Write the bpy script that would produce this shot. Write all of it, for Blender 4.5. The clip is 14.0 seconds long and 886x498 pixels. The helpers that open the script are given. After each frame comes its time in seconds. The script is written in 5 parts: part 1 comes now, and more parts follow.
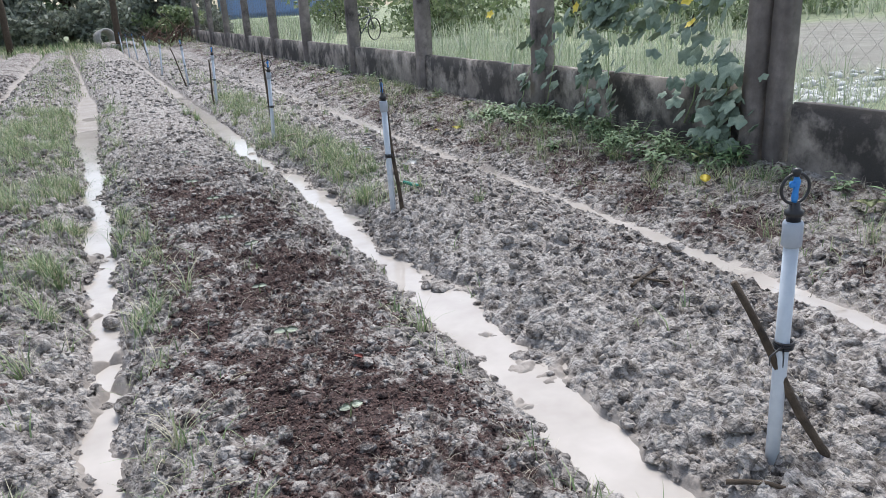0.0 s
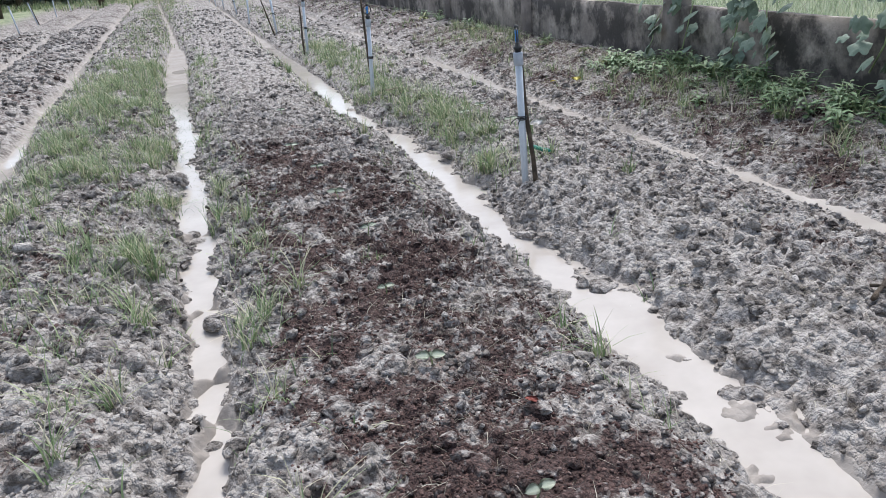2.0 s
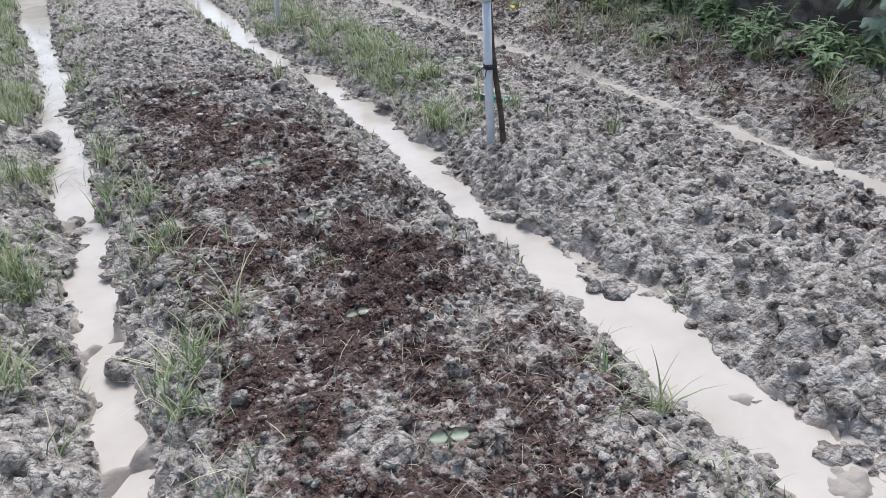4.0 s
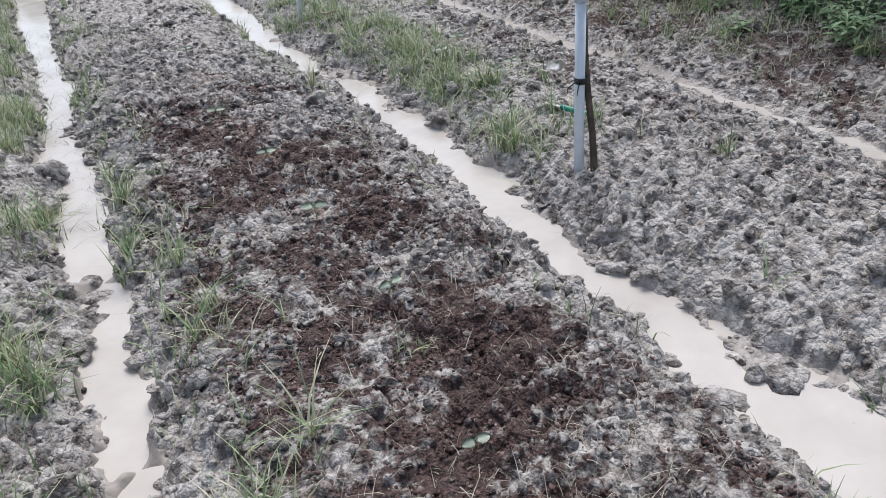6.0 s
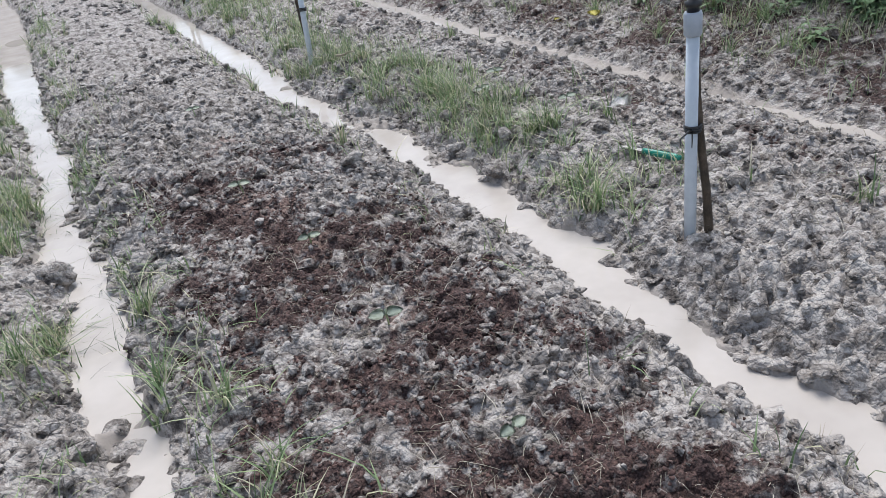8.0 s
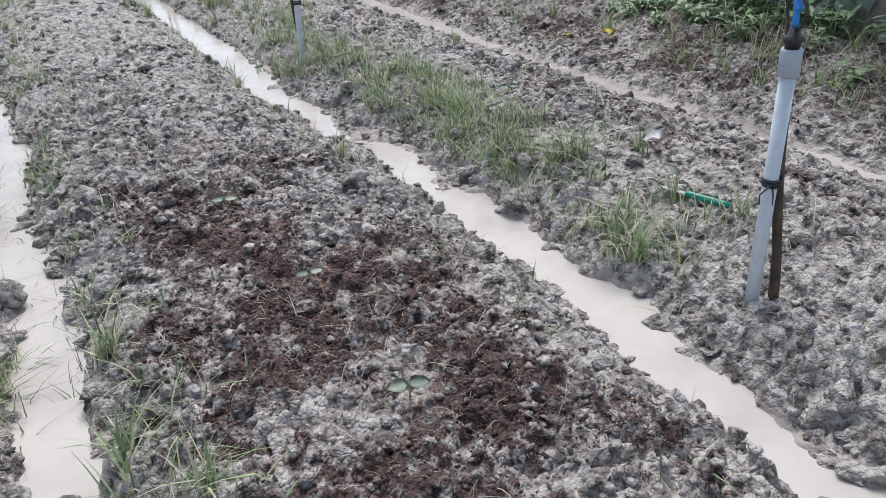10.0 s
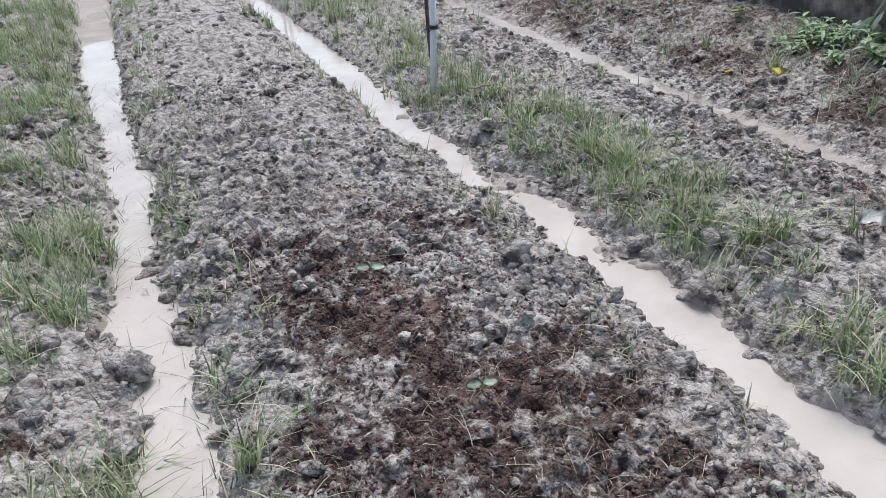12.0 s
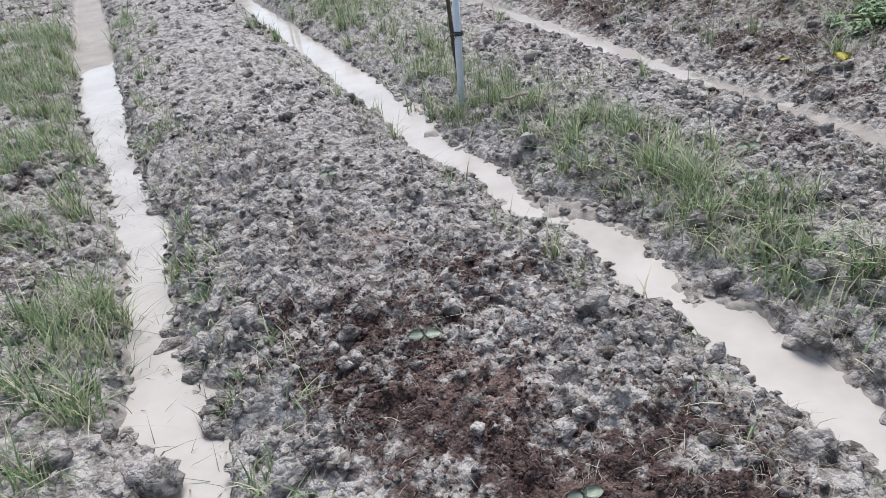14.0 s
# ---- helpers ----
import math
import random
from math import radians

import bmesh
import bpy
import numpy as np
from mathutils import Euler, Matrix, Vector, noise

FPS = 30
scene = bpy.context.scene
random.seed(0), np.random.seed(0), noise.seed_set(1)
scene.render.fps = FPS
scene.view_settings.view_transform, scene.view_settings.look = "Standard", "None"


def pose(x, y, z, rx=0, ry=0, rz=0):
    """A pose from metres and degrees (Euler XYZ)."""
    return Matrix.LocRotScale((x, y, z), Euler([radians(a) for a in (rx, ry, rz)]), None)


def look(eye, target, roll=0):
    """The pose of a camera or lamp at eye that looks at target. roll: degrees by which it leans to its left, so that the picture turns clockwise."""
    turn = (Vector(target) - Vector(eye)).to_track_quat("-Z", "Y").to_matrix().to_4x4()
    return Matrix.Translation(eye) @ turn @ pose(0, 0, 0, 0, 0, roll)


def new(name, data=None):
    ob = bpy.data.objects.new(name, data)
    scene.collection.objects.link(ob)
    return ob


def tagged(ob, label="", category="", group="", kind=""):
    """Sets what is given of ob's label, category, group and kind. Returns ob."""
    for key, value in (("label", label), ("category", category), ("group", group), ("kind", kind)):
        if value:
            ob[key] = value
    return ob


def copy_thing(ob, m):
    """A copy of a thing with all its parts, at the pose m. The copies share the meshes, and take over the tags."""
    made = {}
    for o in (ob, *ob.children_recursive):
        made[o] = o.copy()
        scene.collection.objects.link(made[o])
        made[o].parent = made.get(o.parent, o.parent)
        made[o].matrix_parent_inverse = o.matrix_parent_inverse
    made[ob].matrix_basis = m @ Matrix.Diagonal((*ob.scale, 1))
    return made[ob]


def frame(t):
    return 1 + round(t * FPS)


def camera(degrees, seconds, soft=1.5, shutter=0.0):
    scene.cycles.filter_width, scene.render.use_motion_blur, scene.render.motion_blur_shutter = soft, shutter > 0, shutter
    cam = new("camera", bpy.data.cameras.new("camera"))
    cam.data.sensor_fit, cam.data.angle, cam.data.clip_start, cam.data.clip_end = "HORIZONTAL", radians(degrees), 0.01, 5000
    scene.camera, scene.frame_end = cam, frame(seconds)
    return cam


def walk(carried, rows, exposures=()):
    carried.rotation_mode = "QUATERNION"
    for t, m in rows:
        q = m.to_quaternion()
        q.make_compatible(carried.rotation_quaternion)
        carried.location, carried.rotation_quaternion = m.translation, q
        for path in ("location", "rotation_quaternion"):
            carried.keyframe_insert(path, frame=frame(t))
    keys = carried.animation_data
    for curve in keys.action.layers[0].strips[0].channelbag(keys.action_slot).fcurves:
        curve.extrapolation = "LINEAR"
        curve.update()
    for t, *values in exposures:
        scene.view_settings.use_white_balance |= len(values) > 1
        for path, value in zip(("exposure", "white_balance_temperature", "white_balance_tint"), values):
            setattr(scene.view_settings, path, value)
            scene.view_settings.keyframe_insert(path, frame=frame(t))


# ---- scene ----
cam = camera(61.5, 14.0, soft=0.55)
PATH = [
    (0, (0.188, 0.197, 1.008), (0.941, 1.938, 0.376), -3.0),
    (0.5, (0.187, 0.289, 1.012), (0.851, 2.038, 0.306), -1.9),
    (1, (0.167, 0.452, 1.029), (0.772, 2.244, 0.377), -2.6),
    (1.5, (0.142, 0.578, 1.026), (0.641, 2.389, 0.342), -0.6),
    (2, (0.165, 0.76, 0.983), (0.7, 2.535, 0.232), -4.7),
    (2.5, (0.136, 0.879, 0.973), (0.696, 2.589, 0.099), -0.6),
    (3, (0.159, 1.033, 0.961), (0.785, 2.712, 0.072), -0.9),
    (3.2, (0.154, 1.113, 0.966), (0.839, 2.762, 0.063), -2.3),
    (5.3, (0.161, 1.607, 0.984), (0.931, 3.151, -0.028), -2.5),
    (5.5, (0.166, 1.658, 0.983), (0.909, 3.216, -0.026), -2.8),
    (6, (0.161, 1.843, 0.976), (0.889, 3.41, -0.033), -4.2),
    (6.5, (0.142, 1.993, 0.994), (0.858, 3.577, 0.006), -6.8),
    (7, (0.141, 2.056, 1.003), (0.819, 3.68, 0.053), -6.0),
    (7.5, (0.158, 2.157, 0.989), (0.836, 3.772, 0.023), -7.8),
    (8, (0.171, 2.3, 0.977), (0.91, 3.882, 0.003), -8.8),
    (8.2, (0.174, 2.348, 0.974), (0.936, 3.929, 0.017), -7.8),
    (10.3, (0.18, 2.687, 0.95), (1.007, 4.204, -0.057), -3.3),
    (10.5, (0.177, 2.753, 0.955), (0.998, 4.258, -0.074), -3.3),
    (11, (0.169, 2.882, 0.977), (0.955, 4.383, -0.086), -3.8),
    (11.5, (0.135, 2.926, 1.0), (0.828, 4.494, -0.029), -2.7),
    (12, (0.135, 3.001, 1.004), (0.787, 4.624, 0.034), -3.0),
    (12.5, (0.152, 3.135, 0.991), (0.781, 4.733, -0.034), -4.9),
    (13, (0.17, 3.244, 0.977), (0.822, 4.762, -0.149), -4.6),
    (13.5, (0.176, 3.3, 0.996), (0.855, 4.83, -0.098), -5.5),
    (14, (0.166, 3.307, 1.017), (0.775, 4.932, 0.023), -7.3),
]
walk(cam, [(t, look(eye, target, roll)) for t, eye, target, roll in PATH], exposures=((0, 1.2), (3, 1.17), (5.5, 1.13), (14, 1.11)))

# ---- world, sun ----
world = bpy.data.worlds.new("overcast_sky")
scene.world = world
world.use_nodes = True
wn = world.node_tree
sky = wn.nodes.new("ShaderNodeTexSky")
sky.sky_type, sky.sun_disc = "NISHITA", False
sky.sun_elevation, sky.sun_rotation = radians(62), radians(29)
sky.air_density, sky.dust_density = 1.0, 1.5
grey = wn.nodes.new("ShaderNodeHueSaturation")
grey.inputs["Saturation"].default_value = 0.7
wn.links.new(sky.outputs[0], grey.inputs["Color"])
wn.links.new(grey.outputs[0], wn.nodes["Background"].inputs["Color"])
wn.nodes["Background"].inputs["Strength"].default_value = 0.1
sun = new("sun", bpy.data.lights.new("sun", "SUN"))
sun.data.energy, sun.data.angle, sun.data.color = 1.5, radians(30), (1.0, 0.985, 0.98)
sun.matrix_world = look((2.5, 4.5, 10), (0, 0, 0))

# ---- noise in numpy ----
rng = np.random.default_rng(7)


def h2(i, j, k):
    """A hash of lattice points to 0..1."""
    n = (i.astype(np.int64) * 374761393 + j.astype(np.int64) * 668265263 + k * 974634127) & 0xFFFFFFFF
    n = ((n ^ (n >> 13)) * 1274126177) & 0xFFFFFFFF
    n = ((n ^ (n >> 16)) * 2246822519) & 0xFFFFFFFF
    return ((n ^ (n >> 15)) & 0xFFFFFF) / float(0x1000000)


def vnoise(x, y, size, k=0):
    """Smooth value noise, -1..1."""
    u, v = x / size, y / size
    i, j = np.floor(u), np.floor(v)
    fu, fv = u - i, v - j
    fu, fv = fu * fu * (3 - 2 * fu), fv * fv * (3 - 2 * fv)
    a, b = h2(i, j, k), h2(i + 1, j, k)
    c, d = h2(i, j + 1, k), h2(i + 1, j + 1, k)
    return 2 * ((a + (b - a) * fu) * (1 - fv) + (c + (d - c) * fu) * fv) - 1


def lumps(x, y, size, k=0):
    """Broken clods: tilted, flat-topped chunks round jittered points, 0..1, with dark clefts between."""
    u, v = x / size, y / size
    i, j = np.floor(u), np.floor(v)
    best = np.zeros_like(u)
    for di in (-1, 0, 1):
        for dj in (-1, 0, 1):
            a, b = i + di, j + dj
            cx, cy = a + h2(a, b, k + 1), b + h2(a, b, k + 2)
            r = 0.42 + 0.62 * h2(a, b, k + 3)
            top = 0.35 + 0.65 * h2(a, b, k + 4)
            turn, squash = 6.283 * h2(a, b, k + 5), 0.75 + 0.6 * h2(a, b, k + 6)
            du, dv = (u - cx) / r, (v - cy) / r
            p, q = du * np.cos(turn) + dv * np.sin(turn), (dv * np.cos(turn) - du * np.sin(turn)) * squash
            # between a round and a square outline
            e = 0.5 * np.maximum(np.abs(p), np.abs(q)) + 0.5 * np.sqrt(p * p + q * q)
            side = np.clip(1 - e, 0, 1)
            best = np.maximum(best, top * (0.55 * np.minimum(1, 2.6 * side) + 0.45 * np.sqrt(side)) * (1 + 0.3 * p))
    return best


def crumbs(x, y, size, k=0):
    """Rounded crumbs of earth heaped on one another, 0..1, with narrow clefts between."""
    u, v = x / size, y / size
    i, j = np.floor(u), np.floor(v)
    best = np.zeros_like(u)
    for di in (-1, 0, 1):
        for dj in (-1, 0, 1):
            a, b = i + di, j + dj
            cx, cy = a + h2(a, b, k + 1), b + h2(a, b, k + 2)
            r = 0.45 + 0.5 * h2(a, b, k + 3)
            d = ((u - cx) ** 2 + (v - cy) ** 2) / (r * r)
            best = np.maximum(best, (0.3 + 0.7 * h2(a, b, k + 4)) * np.sqrt(np.clip(1 - d, 0, 1)))
    return best


def smooth(a, b, x):
    t = np.clip((x - a) / (b - a), 0, 1)
    return t * t * (3 - 2 * t)


# ---- the lie of the land ----
# edges of the standing water in the two nearest furrows, by distance up the row: y, left edge, right edge
FURROW_R = np.array([(-1, 1.03, 1.18), (1.3, 1.015, 1.16), (1.5, 1.01, 1.185), (1.75, 1.03, 1.19), (1.95, 1.065, 1.2), (2.2, 1.055, 1.185), (2.32, 1.06, 1.225), (2.5, 1.065, 1.225), (2.58, 1.08, 1.13), (2.72, 1.07, 1.17), (2.85, 1.09, 1.195),
                     (3.12, 1.045, 1.13), (3.25, 1.085, 1.155), (3.4, 1.06, 1.16), (3.65, 1.085, 1.235), (3.77, 1.1, 1.195), (4.15, 1.11, 1.225), (4.22, 1.085, 1.225), (4.32, 1.12, 1.25), (4.43, 1.115, 1.16), (4.55, 1.095, 1.21), (4.75, 1.13, 1.235),
                     (4.88, 1.1, 1.18), (4.97, 1.05, 1.15), (5.1, 1.055, 1.14), (5.3, 1.065, 1.155), (5.6, 1.0, 1.12), (6.1, 1.03, 1.15), (8, 1.01, 1.15), (10, 1.0, 1.09), (15, 0.95, 1.0), (33, 0.75, 0.8)])
FURROW_L = np.array([(-1, -0.06, 0.05), (1.85, 0.0, 0.08), (2.04, -0.043, 0.06), (2.28, 0.03, 0.103), (2.38, -0.02, 0.09), (2.47, 0.02, 0.103), (2.6, -0.01, 0.092), (2.75, 0.012, 0.1), (2.85, -0.005, 0.06), (2.95, -0.003, 0.1),
                     (3.3, -0.02, 0.088), (3.45, 0.02, 0.09), (3.52, 0.03, 0.11), (3.75, -0.02, 0.105), (3.95, -0.015, 0.08), (4.15, -0.04, 0.1), (4.3, 0.0, 0.105), (4.5, 0.005, 0.115), (4.63, -0.07, 0.1), (4.68, -0.085, 0.135),
                     (4.82, -0.07, 0.08), (5.15, -0.05, 0.088), (5.4, -0.035, 0.095), (5.65, -0.05, 0.13), (5.8, -0.045, 0.09), (6.2, -0.05, 0.07), (6.6, -0.1, 0.065), (7.4, -0.14, 0.06), (9, -0.15, 0.08), (10.5, -0.13, 0.07), (11.5, -0.1, 0.0), (15, -0.18, -0.12), (33, -0.9, -0.8)])
SHOALS = ((1.18, 5.09, 0.05, 0.09), (1.215, 4.44, 0.04, 0.045), (1.1, 5.78, 0.02, 0.04), (1.215, 2.63, 0.055, 0.06), (-0.085, 4.14, 0.03, 0.09), (1.231, 4.446, 0.03, 0.03), (1.256, 4.354, 0.035, 0.03), (1.226, 4.55, 0.02, 0.025), (1.161, 4.969, 0.045, 0.06), (1.142, 2.117, 0.025, 0.02), (1.144, 1.872, 0.04, 0.03), (1.17, 1.793, 0.03, 0.025), (1.039, 1.696, 0.02, 0.025))
WALL_X = 3.2


def furrow_edges(y):
    """Left and right water edges of the six furrows at y."""
    drift = -0.016 * np.clip(y - 5, 0, 40)
    rows = [(np.interp(y, FURROW_L[:, 0], FURROW_L[:, 1]), np.interp(y, FURROW_L[:, 0], FURROW_L[:, 2]), 0.045 * (1 - smooth(7.3, 7.7, y)), 0.1),
            (np.interp(y, FURROW_R[:, 0], FURROW_R[:, 1]) - 0.018, np.interp(y, FURROW_R[:, 0], FURROW_R[:, 2]) + 0.012, 0.04 * (1 - smooth(9.0, 10.5, y)), 0.1)]
    for c, w, depth, bank in ((-2.75, 0.05, 0.004, 0.2), (-1.9, 0.05, 0.006, 0.2), (-0.97, 0.065, 0.02, 0.16), (2.22, 0.045, 0.016, 0.3)):
        g = 0.02 * np.sin(y * 1.7 + c) + (drift if c < 0 else -0.004 * np.clip(y - 3, 0, 40))
        ww = w * (1 + 0.5 * vnoise(y * 1.0, y * 0 + c, 0.9, 5))
        depth = depth * (0.5 + 0.7 * vnoise(y * 1.0, y * 0 + c, 0.7, 6))
        rows.append((c + g - ww, c + g + ww, depth, bank))
    return rows


def bed_base(x, y):
    """Height of the beds without clods, and how far from the nearest water's edge."""
    wob = 0.01 * vnoise(x, y, 0.1, 11) + 0.013 * vnoise(x, y, 0.045, 12) + 0.006 * vnoise(x, y, 0.02, 19)
    z = np.full_like(x, 9.0)
    edge = np.full_like(x, 9.0)
    for k, (lo, hi, depth, bank) in enumerate(furrow_edges(y)):
        d = np.abs(x - (lo + hi) / 2) - (hi - lo) / 2 + wob
        flat, dam = 0.0, 0.0
        if k == 1:  # mud shelves on the far side of the water
            flat = sum(w * np.exp(-((y - c) / r) ** 2) for c, r, w in ((1.85, 0.08, 0.05), (2.56, 0.1, 0.09), (3.1, 0.06, 0.03), (4.43, 0.07, 0.06), (4.94, 0.1, 0.1), (6.0, 0.2, 0.05))) * (x > (lo + hi) / 2)
        if k == 0:  # low bars of mud across the water
            dam = sum(np.exp(-((y - c - 0.5 * (x - 0.03)) / r) ** 2) for c, r in ((2.3, 0.03), (2.5, 0.025), (3.67, 0.035), (2.95, 0.02)))
        shelf = (d > 0) & (d < flat)
        d = np.where(d > 0, np.maximum(d - flat, 0.001), d)
        bank = bank * np.where((k == 1) & (x > (lo + hi) / 2), 1.3, 1.0)
        rise = 0.1 * (1 - np.exp(-np.clip(d, 0, 9) / bank)) + 0.2 * np.clip(d, 0, 0.03)
        h = np.where(d > 0, rise, np.maximum(d * 0.8, -np.clip(depth, 0.002, 1)))
        h = h + 0.012 - depth * 0.28 + 0.045 * dam * (d < 0.01) * (0.75 + 0.4 * vnoise(x, y, 0.035, 17))
        h = np.where(shelf, 0.006 + 0.01 * vnoise(x, y, 0.05, 18), h)
        z = np.minimum(z, h)
        edge = np.minimum(edge, d)
    z += 0.014 * vnoise(x, y, 0.6, 13)
    # the strip by the fence, and the plot's far end
    z += 0.045 * smooth(2.5, 3.2, x) * smooth(-1, 2, y)
    far = smooth(27, 30, y)
    z = z * (1 - far) + (0.16 + 0.03 * vnoise(x, y, 1.5, 14)) * far
    # field beyond the fence lies a little lower
    out = smooth(WALL_X, WALL_X + 0.5, x)
    z = z * (1 - out) + (0.02 + 0.05 * vnoise(x, y, 1.3, 15)) * out
    left = smooth(-3.2, -4.2, x)
    z = z * (1 - left) + (0.14 + 0.04 * vnoise(x, y, 1.3, 16)) * left
    return z, edge


def compost_dark_mask(x, y):
    """Where dark compost was strewn along the middle bed; the same dark cover also on the left beds, the right bed and
    the fence strip.
    """
    m = np.exp(-((x - 0.56 - 0.02 * np.sin(y * 3)) / 0.41) ** 4) * smooth(0.8, 1.4, y) * (1 - 0.38 * smooth(3.8, 4.4, y)) * (1 - smooth(4.5, 5.1, y))
    m += 0.25 * smooth(0.1, 0.2, x) * (1 - smooth(0.92, 1.0, x)) * (1 - smooth(6, 8, y))
    m += 0.5 * np.exp(-((x - 0.42) / 0.18) ** 2 - ((y - 4.6) / 0.5) ** 2)
    # dark cover without compost: right bed, fence strip, outer left beds, near left bed
    m += 0.75 * np.exp(-((x - 1.9) / 0.26) ** 2) * smooth(0.5, 2, y) * (1 - 0.5 * smooth(8, 10, y))
    m += 1.05 * smooth(2.15, 2.45, x)
    m += 0.75 * smooth(-0.95, -1.15, x)
    m += 0.75 * np.exp(-((x + 0.45) / 0.36) ** 4)
    return np.clip(m * (0.66 + 0.3 * vnoise(x, y, 0.25, 21) + 0.3 * vnoise(x, y, 0.09, 22)), 0, 1.4)


def peat_mask(x, y):
    """Reddish planting mix round the seedlings."""
    return np.clip(sum(0.9 * np.exp(-((x - a) ** 2 + (y - b) ** 2) / r ** 2) for a, b, r in ((0.6, 3.52, 0.05), (0.6, 3.95, 0.06), (0.59, 4.28, 0.08), (0.52, 4.42, 0.06), (0.6, 4.95, 0.06), (0.55, 2.2, 0.05))), 0, 1)


def dirt_mask(x, y):
    """The bare ground beyond the fence."""
    u, v = (x - 13) * 0.79 + (y - 9.8) * 0.61, -(x - 13) * 0.61 + (y - 9.8) * 0.79
    return 1 - smooth(0.75, 1.05, np.hypot(u / 7.5, v / 2.6) + 0.12 * vnoise(x, y, 0.8, 24))


def ground_z(x, y):
    x, y = np.asarray(x, float), np.asarray(y, float)
    z, edge = bed_base(x, y)
    near = 1 - smooth(9, 16, y)
    amp = smooth(-0.014, 0.012, edge) * (1 - 0.75 * smooth(WALL_X - 0.05, WALL_X + 0.1, x)) * (1 - smooth(26, 29, y)) * (1 - 0.7 * smooth(-3.0, -3.6, x))
    amp = amp * (0.8 + 0.35 * vnoise(x, y, 0.35, 31)) * (1 - 0.35 * smooth(5.5, 9, y))
    wx = x + 0.012 * vnoise(x, y, 0.03, 32) + 0.006 * vnoise(x, y, 0.013, 28)
    wy = y + 0.012 * vnoise(x, y, 0.03, 33) + 0.006 * vnoise(x, y, 0.013, 29)
    big = lumps(wx, wy, 0.1, 40)
    mid = lumps(wx, wy, 0.05, 50)
    small = crumbs(wx, wy, 0.027, 60)
    tiny = crumbs(x + 0.004 * vnoise(x, y, 0.012, 35), y + 0.004 * vnoise(x, y, 0.012, 36), 0.0165, 65)
    z = z + amp * 0.035 * lumps(x, y, 0.14, 45) * np.maximum(smooth(-0.9, -2.0, x), smooth(6, 9, y))
    z = z + amp * 0.035 * lumps(x, 0.6 * y, 0.3, 46) * smooth(10, 15, y)
    z = z + amp * 0.03 * lumps(wx, wy, 0.15, 47) * smooth(-0.1, -0.3, x)
    z = z + amp * (0.03 * big + 0.03 * mid + 0.028 * small - 0.052) + amp * near * 0.012 * tiny
    z = z - 0.03 * np.exp(-((x - 1.56) ** 2 + (y - 3.75) ** 2) / 0.08 ** 2) - 0.022 * np.exp(-((x - 1.69) ** 2 + (y - 4.08) ** 2) / 0.06 ** 2)
    # low shoals of mud in the furrows
    ragged = 1.1 * vnoise(x, y, 0.032, 37) + 0.8 * vnoise(x, y, 0.014, 39)
    rough = 0.008 * vnoise(x, y, 0.018, 38) + 0.35 * 0.012 * tiny
    for cx, cy, rx, ry in SHOALS:
        q = ((x - cx) / rx) ** 2 + ((y - cy) / ry) ** 2 + ragged
        z = np.where(q < 3, np.maximum(z, -0.03 + 0.036 * np.exp(-0.25 * np.clip(q, 0, 9)) + rough), z)
    # smooth mud shelves beside the water
    z = z + 0.006 * vnoise(x, y, 0.06, 34) * (1 - amp) * smooth(-0.03, 0.0, edge)
    return z


# ---- mesh helpers ----
def mesh_np(name, verts, faces):
    """A mesh from arrays: verts (n, 3), faces (m, 3 or 4)."""
    me = bpy.data.meshes.new(name)
    verts, faces = np.asarray(verts, np.float32), np.asarray(faces, np.int32)
    n, k = faces.shape
    me.vertices.add(len(verts))
    me.vertices.foreach_set("co", verts.ravel())
    me.loops.add(n * k)
    me.loops.foreach_set("vertex_index", faces.ravel())
    me.polygons.add(n)
    me.polygons.foreach_set("loop_start", np.arange(0, n * k, k, dtype=np.int32))
    me.polygons.foreach_set("use_smooth", np.ones(n, bool))
    me.update(calc_edges=True)
    return me


def link_np(name, verts, faces, material, parent=None):
    ob = new(name, mesh_np(name, verts, faces))
    ob.data.materials.append(material)
    if parent:
        ob.parent = parent
    return ob


def part(name, bm, material, parent=None, label="", smooth_faces=True):
    me = bpy.data.meshes.new(name)
    if smooth_faces:
        for f in bm.faces:
            f.smooth = True
    bm.to_mesh(me)
    bm.free()
    ob = new(name, me)
    me.materials.append(material)
    if parent:
        ob.parent = parent
    if label:
        tagged(ob, label)
    return ob


def empty(name, x, y, z, rx=0, ry=0, rz=0):
    ob = new(name)
    ob.matrix_basis = pose(x, y, z, rx, ry, rz)
    ob.empty_display_size = 0.05
    return ob


def tube(bm, points, radii, sides=10, caps=True):
    """A round tube along points."""
    pts = [Vector(p) for p in points]
    if not hasattr(radii, "__len__"):
        radii = [radii] * len(pts)
    rings, side = [], None
    for i, p in enumerate(pts):
        way = (pts[min(i + 1, len(pts) - 1)] - pts[max(i - 1, 0)]).normalized()
        if side is None:
            side = way.orthogonal().normalized()
        side = (side - way * side.dot(way)).normalized()
        up = way.cross(side)
        rings.append([bm.verts.new(p + (side * math.cos(a) + up * math.sin(a)) * radii[i]) for a in [2 * math.pi * s / sides for s in range(sides)]])
    for a, b in zip(rings, rings[1:]):
        for s in range(sides):
            bm.faces.new((a[s], a[(s + 1) % sides], b[(s + 1) % sides], b[s]))
    if caps:
        bm.faces.new(rings[0][::-1])
        bm.faces.new(rings[-1])
    return bm


